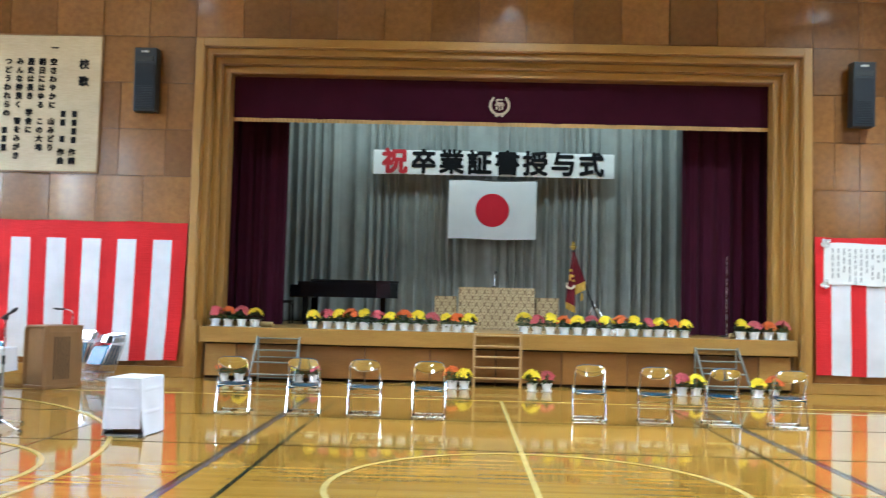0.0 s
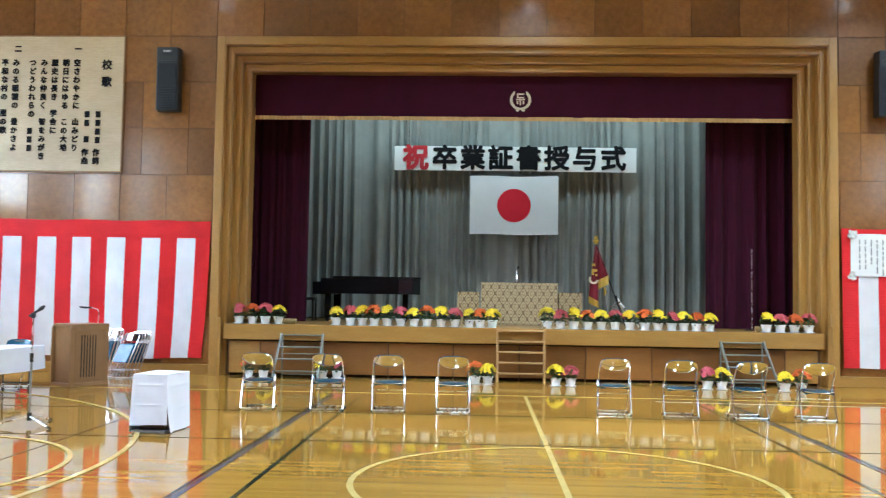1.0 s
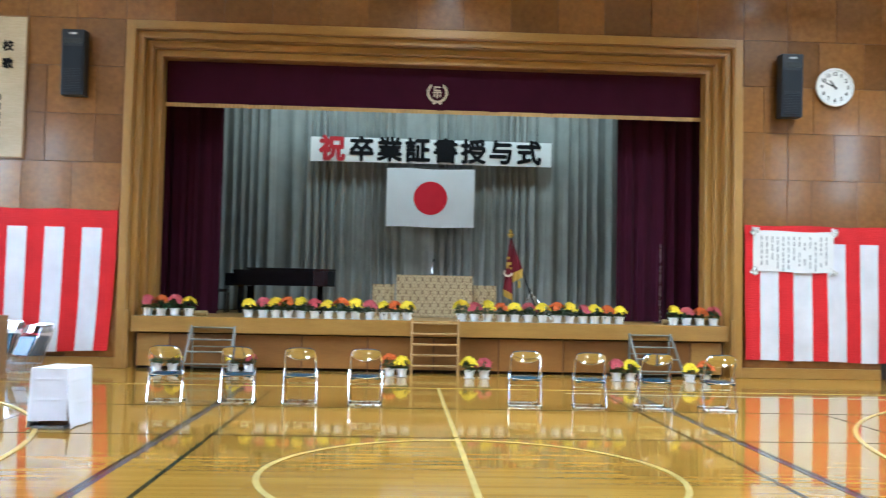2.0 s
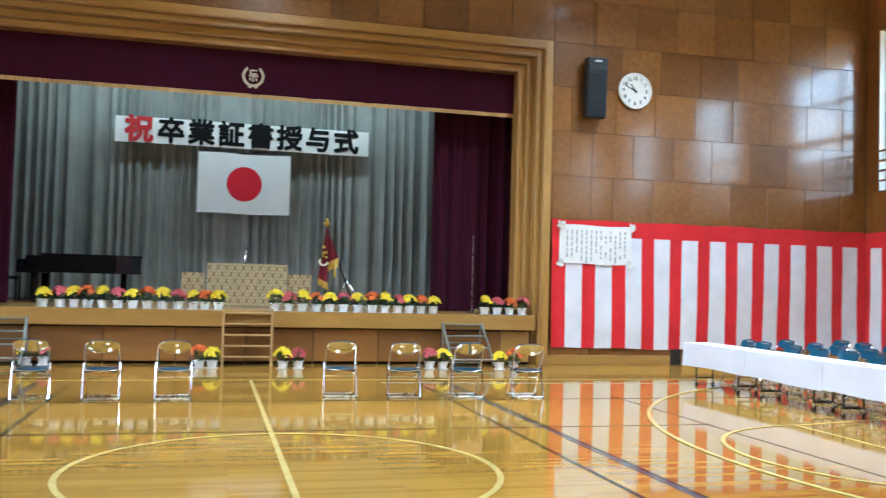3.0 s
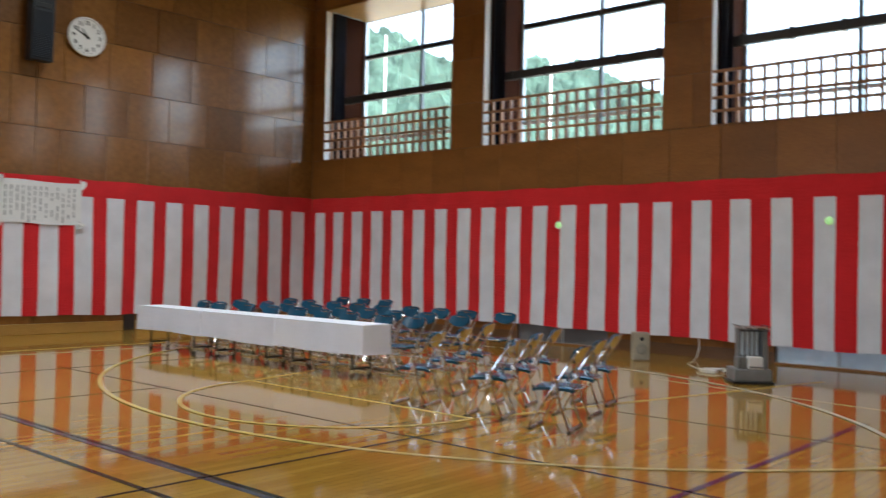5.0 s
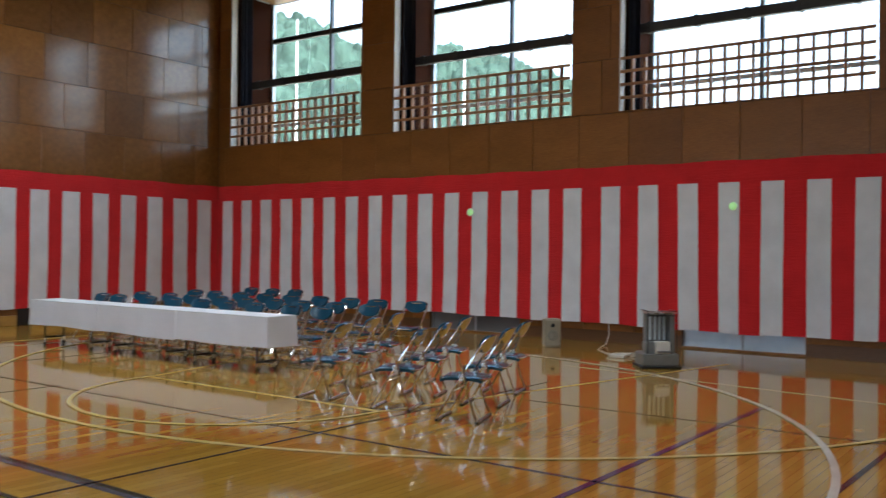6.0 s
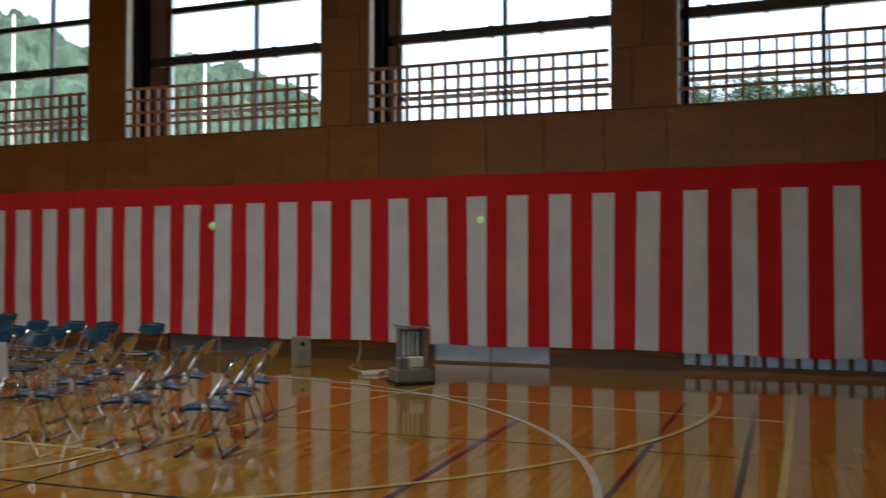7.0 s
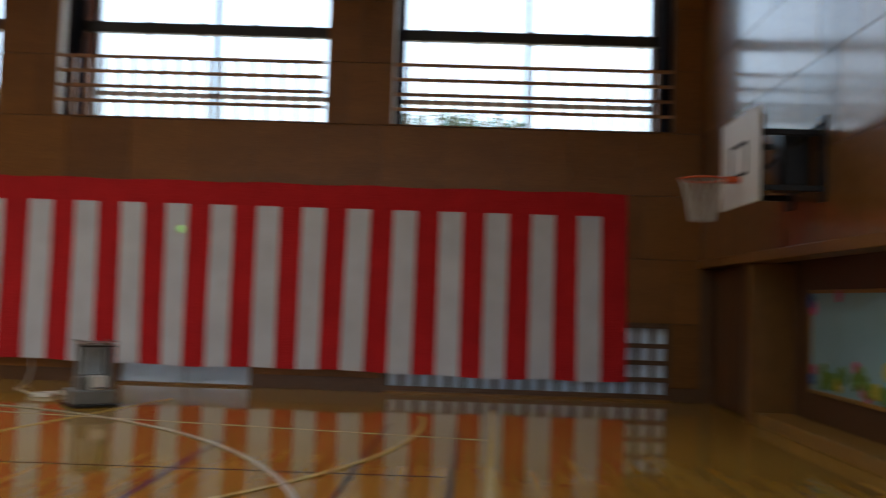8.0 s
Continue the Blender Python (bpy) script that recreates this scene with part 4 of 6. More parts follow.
b = lathe([(0.02, 0.03), (0.018, 0.04)], 12)
b.transform(Matrix.Rotation(radians(90), 4, "X"))
part("hub", b, INK, clock)

# ---- stage drapes ----


def drape(name, label, x0, x1, y, z0, z1, folds, deep, material, seed, cells, group=""):
    d = thing(name, label, "curtain", group, pose(x0, y, z0))
    part("fabric", gathered(x1 - x0, z1 - z0, folds, deep, seed, cells, 14), material, d, "", True)
    part("track", box(0, x1 - x0, -0.03, 0.03, z1 - z0, z1 - z0 + 0.05, 0.005), BLACKM, d)
    return d


drape("back_drape", "pleated grey-green backdrop curtain at the rear of the stage", -6.6, 6.6, 4.95, SZ + 0.02, 7.6, 50, 0.085, GREY, 21, 900)
for x0, x1, y, sd in ((-6.9, -4.42, 1.55, 31), (-6.9, -4.72, 3.1, 32), (3.88, 6.9, 1.55, 33), (4.28, 6.9, 3.1, 34)):
    drape("side_drape", "deep maroon velvet side curtain gathered in folds", x0, x1, y, SZ + 0.02, 7.4, 9, 0.05, MAROON, sd, 130, "maroon side curtains")
pelmet = thing("stage_pelmet", "maroon velvet pelmet with a gold fringe and cream emblem", "curtain", "", pose(0, 0.78, 0))
part("fabric", sheet(160, 6, lambda u, v: (-5.7 + 11.4 * u, 0.012 * math.sin(u * 60) * (1 - v) + 0.006 * math.sin(u * 133), 5.22 + 1.4 * v), 0.006), MAROON, pelmet, "", True)
part("fringe", sheet(420, 2, lambda u, v: (-5.7 + 11.4 * u, -0.012 + 0.006 * math.sin(u * 900), 5.15 + 0.08 * v + 0.004 * math.sin(u * 700) * (1 - v)), 0.004), FRINGE, pelmet, "gold bullion fringe")
for sgn in (-1, 1):
    b = bmesh.new()
    for k in range(7):
        a = radians(270) + sgn * radians(16 + 19 * k)
        cxx, czz = 0.185 * math.cos(a), 0.185 * math.sin(a)
        lf = [(0.06 * math.cos(q) * (1.0 if math.cos(q) > 0 else 0.7), 0.026 * math.sin(q)) for q in [i * math.pi / 5 for i in range(10)]]
        rot = a + sgn * radians(75)
        prism([(cxx + p * math.cos(rot) - q * math.sin(rot), czz + p * math.sin(rot) + q * math.cos(rot)) for p, q in lf], -0.03, -0.02, b)
    b.transform(Matrix.Translation((0, 0, 5.58)))
    part("emblem_leaf", b, CREAM, pelmet, "cream leaf spray")
b = bmesh.new()
for x0, x1, z0, z1 in ((-0.07, 0.07, 5.68, 5.71), (-0.07, 0.07, 5.61, 5.64), (-0.07, -0.04, 5.61, 5.71), (-0.015, 0.015, 5.47, 5.59), (-0.075, -0.045, 5.49, 5.56), (0.045, 0.075, 5.49, 5.56)):
    box(x0, x1, -0.03, -0.02, z0, z1, 0, b)
prism([(-0.10, 5.36), (-0.03, 5.42), (0.03, 5.42), (0.10, 5.36), (0.05, 5.34), (0.0, 5.38), (-0.05, 5.34)], -0.03, -0.02, b)
box(-0.09, 0.09, -0.03, -0.02, 5.575, 5.60, 0, b)
part("emblem_bar", b, CREAM, pelmet, "cream bars of the emblem")

# ---- banner and flag on the backdrop ----
banner = thing("ceremony_banner", "long white paper banner with brushed ceremony lettering", "banner", "", pose(0.03, 4.62, 4.98))
part("sheet", sheet(40, 4, lambda u, v: (-2.955 + 5.91 * u, 0.003 * math.sin(u * 14), -0.30 + 0.60 * v + 0.006 * math.sin(u * 5)), 0.003), PAPER, banner, "", True)
text = "祝卒業証書授与式"
for k, ch in enumerate(text):
    words("character", ch, 0.62 if k else 0.64, Matrix.Translation((-2.40 + 0.685 * k + (0 if k else -0.03), -0.010, -0.015)) @ FACE_Y, INK if k else REDINK, banner, 0.003, 1.0, 0.024 if k else 0.028)
for sx in (-2.6, 2.6):
    part("cord", tube([(sx, 0, 0.3), (sx, 0.02, 2.2)], 0.006, 6), BLACKM, banner)
flag = thing("national_flag", "white flag with a red disc hung flat on the backdrop", "flag", "", pose(0.022, 4.60, 3.835))


def flag_y(x, z):
    return 0.012 * math.sin(x * 4.1 + z) + 0.008 * math.sin(x * 9 + 2)


part("field", sheet(30, 20, lambda u, v: (-1.075 + 2.15 * u, flag_y(-1.075 + 2.15 * u, v), -0.71 + 1.43 * v + 0.01 * math.sin(u * 8)), 0.003), FLAGW, flag, "", True)
b = bmesh.new()
cv = b.verts.new((0, flag_y(0, 0.5) - 0.008, 0))
ring = [b.verts.new((0.41 * math.cos(k * math.pi / 32), flag_y(0.41 * math.cos(k * math.pi / 32), 0.5) - 0.008, 0.41 * math.sin(k * math.pi / 32))) for k in range(64)]
for k in range(64):
    b.faces.new((cv, ring[k], ring[(k + 1) % 64]))
part("disc", b, FLAGR, flag, "red disc")
part("rod", tube([(-1.1, 0.01, 0.73), (1.1, 0.01, 0.73)], 0.012, 8), BLACKM, flag)

# ---- lectern and its side tables under brocade ----


def clothed_table(x0, x1, y0, y1, z0, z1, label, seed):
    t = thing("clothed_table", label, "table", "brocade-covered tables", pose((x0 + x1) / 2, (y0 + y1) / 2, z0))
    w, d, h = (x1 - x0) / 2, (y1 - y0) / 2, z1 - z0
    part("top_cloth", box(-w - 0.01, w + 0.01, -d - 0.01, d + 0.01, h - 0.014, h, 0.006), BROC, t)
    rnd = random.Random(seed)
    p = rnd.uniform(0, 6)
    for nm, ax, ay, bx, by in (("front_cloth", -w, -d, w, -d), ("side_cloth", -w, d, -w, -d), ("side_cloth", w, -d, w, d)):
        part(nm, sheet(26, 6, lambda u, v: (ax + (bx - ax) * u + (0.006 * math.sin(u * 25 + p) * (1 - v) if ax == bx else 0), ay + (by - ay) * u - (0.012 * (1 - v) * (1 + math.sin(u * 22 + p)) if ay == by else 0), 0.012 + (h - 0.02) * v), 0.004), BROC, t, "", True)
    for sx in (-1, 1):
        for sy in (-1, 1):
            part("leg", box(sx * (w - 0.05) - 0.02, sx * (w - 0.05) + 0.02, sy * (d - 0.05) - 0.02, sy * (d - 0.05) + 0.02, 0, h - 0.02, 0.004), PODW, t)
    return t


BROC = brocade()
clothed_table(-0.745, 0.870, 1.80, 2.5, SZ, 1.905, "lectern table draped in patterned tan brocade", 1)
clothed_table(-1.25, -0.785, 1.90, 2.35, SZ, 1.70, "small side table draped in patterned tan brocade", 2)
clothed_table(0.905, 1.385, 1.90, 2.35, SZ, 1.71, "small side table draped in patterned tan brocade", 3)
mic = thing("lectern_microphone", "chrome gooseneck microphone standing on the lectern", "microphone", "", pose(0.02, 2.1, 1.906))
part("base", lathe([(0.07, 0), (0.07, 0.012), (0.05, 0.025), (0.015, 0.03)], 18), BLACKM, mic, "", True)
part("gooseneck", tube([(0, 0, 0.02), (0, 0, 0.18), (0.01, 0.02, 0.26), (0.02, 0.05, 0.30)], 0.009, 8), CHROME, mic, "", True)
part("capsule", tube([(0.02, 0.05, 0.30), (0.025, 0.07, 0.33), (0.03, 0.085, 0.36)], [0.016, 0.022, 0.014], 10), BLACKM, mic, "", True)

# ---- grand piano ----
piano = thing("grand_piano", "black lacquered grand piano with its lid closed", "piano", "", pose(-4.33, 2.6, SZ))
prof = [(0.0, 0.0), (1.30, 0.0), (1.75, 0.06), (2.05, 0.22), (2.20, 0.50), (2.18, 0.78), (2.02, 0.98), (1.72, 1.06), (1.45, 1.14), (1.20, 1.32), (0.95, 1.46), (0.0, 1.48)]


def outline_solid(pts, z0, z1, bev=0.0):
    b = bmesh.new()
    lo = [b.verts.new((x, y, z0)) for x, y in pts]
    hi = [b.verts.new((x, y, z1)) for x, y in pts]
    b.faces.new(lo[::-1])
    b.faces.new(hi)
    for i in range(len(lo)):
        j = (i + 1) % len(lo)
        b.faces.new((lo[i], lo[j], hi[j], hi[i]))
    if bev:
        bmesh.ops.bevel(b, geom=b.edges[:], offset=bev, segments=2, affect="EDGES", profile=0.6)
    return b


part("case", outline_solid(prof, 0.62, 0.96, 0.008), PIANO, piano)
part("lid", outline_solid([(x * 1.012 - 0.01 if x > 0.3 else x + 0.28, y * 1.01 - 0.008) for x, y in prof], 0.965, 1.01, 0.008), PIANO, piano)
part("key_bed", box(-0.18, 0.26, 0.02, 1.46, 0.60, 0.70, 0.012), PIANO, piano)
part("keys", box(-0.16, 0.02, 0.10, 1.38, 0.70, 0.722, 0.003), IVORY, piano, "ivory key row")
for sy in (0.03, 1.38):
    part("cheek", box(-0.18, 0.10, sy, sy + 0.08, 0.62, 0.88, 0.02), PIANO, piano)
part("fallboard", box(0.02, 0.06, 0.1, 1.38, 0.70, 0.90, 0.01), PIANO, piano)
for lx, ly in ((0.16, 0.14), (0.16, 1.34), (1.86, 0.60)):
    lg = part("leg", box(lx - 0.065, lx + 0.065, ly - 0.065, ly + 0.065, 0.08, 0.62, 0.02, None, 2), PIANO, piano)
    part("caster", tube([(lx, ly - 0.03, 0.045), (lx, ly + 0.03, 0.045)], 0.045, 14), BLACKM, lg, "", True)
part("pedal_lyre", box(0.30, 0.36, 0.66, 0.82, 0.16, 0.62, 0.015), PIANO, piano)
part("pedal_box", box(0.22, 0.40, 0.60, 0.88, 0.10, 0.17, 0.01), PIANO, piano)
for k in range(3):
    part("pedal", box(0.08, 0.24, 0.65 + 0.07 * k, 0.69 + 0.07 * k, 0.115, 0.13, 0.004), GOLD, piano)
bench = thing("piano_chair", "dark wooden piano chair with a slatted back", "chair", "", pose(-4.72, 3.2, SZ, 0, 0, 90))
part("seat", box(-0.21, 0.21, -0.19, 0.19, 0.46, 0.53, 0.02, None, 2), BLACKP, bench)
for sx in (-0.18, 0.18):
    part("front_leg", box(sx - 0.02, sx + 0.02, -0.18, -0.14, 0, 0.46, 0.005), BLACKM, bench)
    part("back_leg", box(sx - 0.02, sx + 0.02, 0.15, 0.19, 0, 0.92, 0.005), BLACKM, bench)
for k in range(3):
    part("back_slat", box(-0.16, 0.16, 0.155, 0.18, 0.60 + 0.12 * k, 0.66 + 0.12 * k, 0.006), BLACKM, bench)

# ---- school standard on its tripod ----
std = thing("standard_flag", "maroon school standard with gold fringe on a tripod stand", "flag", "", pose(1.75, 2.2, SZ))
part("pole", tube([(0.62, 0.05, 0.0), (-0.03, 0, 1.76)], 0.016, 10), BLACKM, std, "", True)
part("finial", lathe([(0.015, 0), (0.05, 0.03), (0.075, 0.08), (0.03, 0.12), (0.045, 0.15), (0.01, 0.19)], 8, None, (-0.035, 0, 1.76)), GOLD, std, "gilt finial", True)


def std_fold(u, v):
    xl, xr = -0.06 - 0.13 * v, -0.02 + 0.035 * v
    return (xl + (xr - xl) * u, -0.055 + 0.03 * math.sin(u * 5.5 + v), 1.72 - (1.09 + 0.11 * u) * v)


def std_lobe(u, v):
    return (0.235 * v * u, -0.02 + 0.02 * math.sin(u * 8 + 2 * v), 1.72 - (0.755 - 0.115 * u) * v)


MAR2 = cloth("standard_maroon", (0.15, 0.008, 0.018))
part("cloth", sheet(16, 16, std_fold, 0.004), MAR2, std, "", True)
part("cloth_lobe", sheet(12, 12, std_lobe, 0.004), MAR2, std, "", True)
part("fringe", sheet(16, 3, lambda u, v: tuple(Vector(std_fold(u, 1.0)) + Vector((0.01 * v, -0.010, 0.02 - 0.15 * v))), 0.004), GOLD, std, "gold fringe")
part("lobe_fringe", sheet(12, 3, lambda u, v: tuple(Vector(std_lobe(u, 1.0)) + Vector((0, -0.012, 0.02 - 0.20 * v))), 0.004), GOLD, std, "gold fringe")
part("tassel", tube([(0.16, -0.02, 0.84), (0.165, -0.02, 0.76), (0.16, -0.02, 0.67)], [0.022, 0.03, 0.024], 8), GOLD, std, "gold tassel", True)
part("emblem_arc", tube([(-0.09 + 0.085 * math.cos(a), -0.105, 1.01 + 0.085 * math.sin(a)) for a in [radians(150 + 20 * k) for k in range(11)]], 0.024, 8), CREAM, std, "pale embroidered arc", True)
for x0, x1, z0, z1 in ((-0.13, -0.06, 1.29, 1.345), (-0.13, -0.085, 1.10, 1.23), (-0.085, -0.015, 1.17, 1.225), (-0.06, -0.01, 1.075, 1.12)):
    part("emblem_stroke", box(x0, x1, -0.112, -0.102, z0, z1, 0.004), GOLD, std, "gold embroidered stroke")
for ax, ay in ((0.85, -0.25), (0.78, 0.42), (0.25, 0.2)):
    part("tripod_leg", tube([(0.42, 0.03, 0.62), (ax, ay, 0.01)], 0.013, 8), CHROME_B, std, "", True)
part("collar", tube([(0.43, 0.03, 0.54), (0.39, 0.03, 0.66)], 0.03, 10), BLACKM, std, "", True)

rod = thing("slim_stand", "slim steel pole standing on a round base", "stand", "", pose(4.73, 1.2, SZ))
part("shaft", tube([(0, 0, 0.01), (0, 0, 1.64)], 0.011, 8), CHROME_B, rod, "", True)
part("base", lathe([(0.14, 0), (0.14, 0.012), (0.03, 0.03)], 20), BLACKM, rod, "", True)
for x0, x1 in ((4.50, 5.52), (-5.5, -4.35)):
    mt = thing("rolled_mat", "rolled straw-coloured mat lying on the stage edge", "mat", "rolled mats", pose(0, 0.22, SZ))
    part("roll", tube([(x0, 0, 0.055), (x0 + 0.3, 0.004, 0.055), (x1, 0, 0.055)], 0.055, 14), MATT, mt, "", True)
    part("tie", tube([(x0 + 0.25 + 0.0, 0.058 * math.cos(k * math.pi / 6), 0.055 + 0.058 * math.sin(k * math.pi / 6)) for k in range(12)], 0.005, 5, None, True), PAPER, mt)

# ---- steps up to the stage ----
st = thing("wooden_steps", "pale wooden open-tread steps leaning on the stage", "steps", "", pose(0.02, 0, 0))
for sx in (-0.44, 0.44):
    b = prism([(-0.20, 0.0), (-0.08, 0.0), (-0.005, 1.04), (-0.11, 1.04)], sx - 0.022, sx + 0.022)
    b.transform(Matrix(((0, 1, 0, 0), (1, 0, 0, -0.12), (0, 0, 1, 0), (0, 0, 0, 1))))
    part("stringer", b, STAIRW, st)
for k in range(5):
    z = 0.16 + 0.20 * k
    y = -0.255 + 0.085 * z
    part("tread", box(-0.44, 0.44, y - 0.075, y + 0.045, z - 0.018, z + 0.014, 0.005), STAIRW, st)


def metal_steps(x0, x1, aside):
    s = thing("metal_steps", "folding aluminium steps with bare treads at the stage", "steps", "aluminium stage steps", pose((x0 + x1) / 2, 0, 0))
    w = (x1 - x0) / 2
    for sx in (-w, w):
        part("side_rail", tube([(sx * 1.06 + aside, -0.42, 0.0), (sx, -0.17, 0.84)], 0.024, 6), ALU, s, "", True)
        part("rear_leg", tube([(sx * 0.97, -0.135, 0.0), (sx * 0.97, -0.15, 0.82)], 0.017, 8), ALU, s, "", True)
        part("foot_cap", box(sx * 1.06 + aside - 0.03, sx * 1.06 + aside + 0.03, -0.45, -0.39, 0, 0.03, 0.006), RUBBER, s)
    for k in range(4):
        z = 0.13 + 0.225 * k
        y = -0.42 + 0.25 * z / 0.84
        part("tread", box(-w * 1.03 + aside * (1 - z / 0.84), w * 1.03 + aside * (1 - z / 0.84), y - 0.02, y + 0.11, z - 0.012, z + 0.012, 0.005), ALU, s)
    part("cross_bar", tube([(-w, -0.15, 0.06), (w, -0.15, 0.06)], 0.012, 8), ALU, s, "", True)
    part("cross_bar", tube([(-w, -0.155, 0.45), (w, -0.155, 0.45)], 0.012, 8), ALU, s, "", True)


metal_steps(-4.54, -3.74, -0.08)
metal_steps(3.74, 4.53, 0.20)

# ---- folding chairs ----


def folding_chair(group, m):
    """Faces local +y; origin on the floor under the seat."""
    c = thing("folding_chair", "chrome folding chair with a blue vinyl seat and back", "chair", group, m)
    w = 0.205
    half = [(0, 0.245, 0.02), (0, 0.09, 0.29), (0, -0.04, 0.50), (0, -0.150, 0.665), (-0.015, -0.180, 0.715), (-0.06, -0.195, 0.742)]
    long = [(-w - q, y, z) for q, y, z in half] + [(w + q, y, z) for q, y, z in half[::-1]]
    part("back_frame", tube(long, 0.0108, 8), CHROME, c, "", True)
    part("rear_leg", tube([(-w - 0.018, 0.0, 0.475), (-w - 0.018, -0.05, 0.24), (-w - 0.018, -0.13, 0.02)], 0.0108, 8), CHROME, c, "", True)
    part("rear_leg", tube([(w + 0.018, 0.0, 0.475), (w + 0.018, -0.05, 0.24), (w + 0.018, -0.13, 0.02)], 0.0108, 8), CHROME, c, "", True)
    part("foot_bar", tube([(-w, 0.247, 0.014), (w, 0.247, 0.014)], 0.0125, 8), CHROME_B, c, "", True)
    part("foot_bar", tube([(-w - 0.018, -0.132, 0.014), (w + 0.018, -0.132, 0.014)], 0.0125, 8), CHROME_B, c, "", True)
    part("cross_bar", tube([(-w, 0.10, 0.27), (w, 0.10, 0.27)], 0.007, 6), CHROME_B, c, "", True)
    for sx in (-1, 1):
        for yy in (0.247, -0.132):
            part("rubber_foot", box(sx * (w + (0.018 if yy < 0 else 0)) - 0.0135, sx * (w + (0.018 if yy < 0 else 0)) + 0.0135, yy - 0.0145, yy + 0.0145, 0.0, 0.02, 0.004), RUBBER, c)
        part("hinge", box(sx * w - 0.008, sx * w + 0.008, -0.01, 0.04, 0.37, 0.43, 0.004), CHROME_B, c)
    part("seat_frame", box(-0.185, 0.185, -0.155, 0.215, 0.376, 0.390, 0.005), CHROME, c)
    part("seat", sheet(10, 8, lambda u, v: (-0.19 + 0.38 * u, -0.17 + 0.40 * v, 0.417 - 0.022 * (abs(2 * u - 1) ** 4) - 0.02 * max(0, abs(2 * v - 1) ** 4) - 0.008 * math.sin(u * math.pi)), 0.026), BLUEV, c, "blue vinyl seat pad", True)
    for yy, zz, sag in ((-0.176, 0.392, 0.014), (0.232, 0.392, 0.010)):
        rim = [(-0.188 + 0.376 * k / 8, yy + (0.012 if yy < 0 else -0.012) * abs(k / 4 - 1) ** 3, zz - sag * (1 - (k / 4 - 1) ** 2)) for k in range(9)]
        part("seat_rim", tube(rim, 0.0085, 8), CHROME, c, "bright rolled edge of the seat pan", True)

    def back(u, v, off):
        e = abs(2 * u - 1)
        lo, hi = 0.605 + 0.075 * e ** 2.5, 0.768 - 0.036 * e ** 4
        z = lo + (hi - lo) * v
        return (-0.20 + 0.40 * u, -0.150 - 0.55 * (z - 0.665) - 0.035 * (1 - e * e) + off, z)
    part("back_shell", sheet(14, 6, lambda u, v: back(u, v, -0.004 - 0.010 * math.sin(v * math.pi) * (1 - abs(2 * u - 1) ** 2)), 0.004), SHELL, c, "polished steel back shell", True)
    part("shell_rim", tube([back(k / 12, 0.0, -0.006) for k in range(13)], 0.0045, 6), CHROME, c, "", True)
    part("backrest", sheet(14, 6, lambda u, v: back(0.02 + 0.96 * u, v, 0.018), 0.016), BLUEV, c, "blue vinyl back pad", True)
    return c


first = folding_chair("chairs in a row before the stage", pose(-3.785, -4.83, 0, 0, 0, 3))
for x, y, a in ((-2.825, -4.80, 2), (-1.985, -4.80, 2), (-1.10, -4.82, 2), (1.11, -4.66, -3), (1.985, -4.80, -5), (2.90, -4.80, 0), (3.78, -4.86, -4)):
    copy_thing(first, pose(x, y, 0, 0, 0, a))


def block(group, spots):
    made = None
    for x, y, a in spots:
        if made is None:
            made = folding_chair(group, pose(x, y, 0, 0, 0, a))
        else:
            copy_thing(made, pose(x, y, 0, 0, 0, a))


rnd = random.Random(41)
spots = []
for x0, y0, a in ((6.454, -12.10, 19), (6.55, -11.25, 20), (6.55, -10.25, 19)):
    for k in range(3):
        spots.append((x0 + 0.80 * k, y0 + 0.29 * k, a + rnd.uniform(-2, 2)))
block("chairs angled towards the stage", spots)
spots = []
for x0, y0, n in ((8.13, -8.51, 9), (8.99, -8.56, 9), (10.06, -8.50, 9), (11.50, -4.55, 3)):
    for k in range(n):
        spots.append((x0 + rnd.uniform(-0.04, 0.04), y0 + 0.635 * k + rnd.uniform(-0.05, 0.05), 90 + rnd.uniform(-5, 5)))
block("guest chairs behind the white tables", spots)
spots = [(-8.86, -2.93, 176), (-8.28, -2.94, 184), (-8.62, -4.77, -90)]
block("chairs behind the clothed table by the podium", spots)

# ---- long tables under white cloth ----


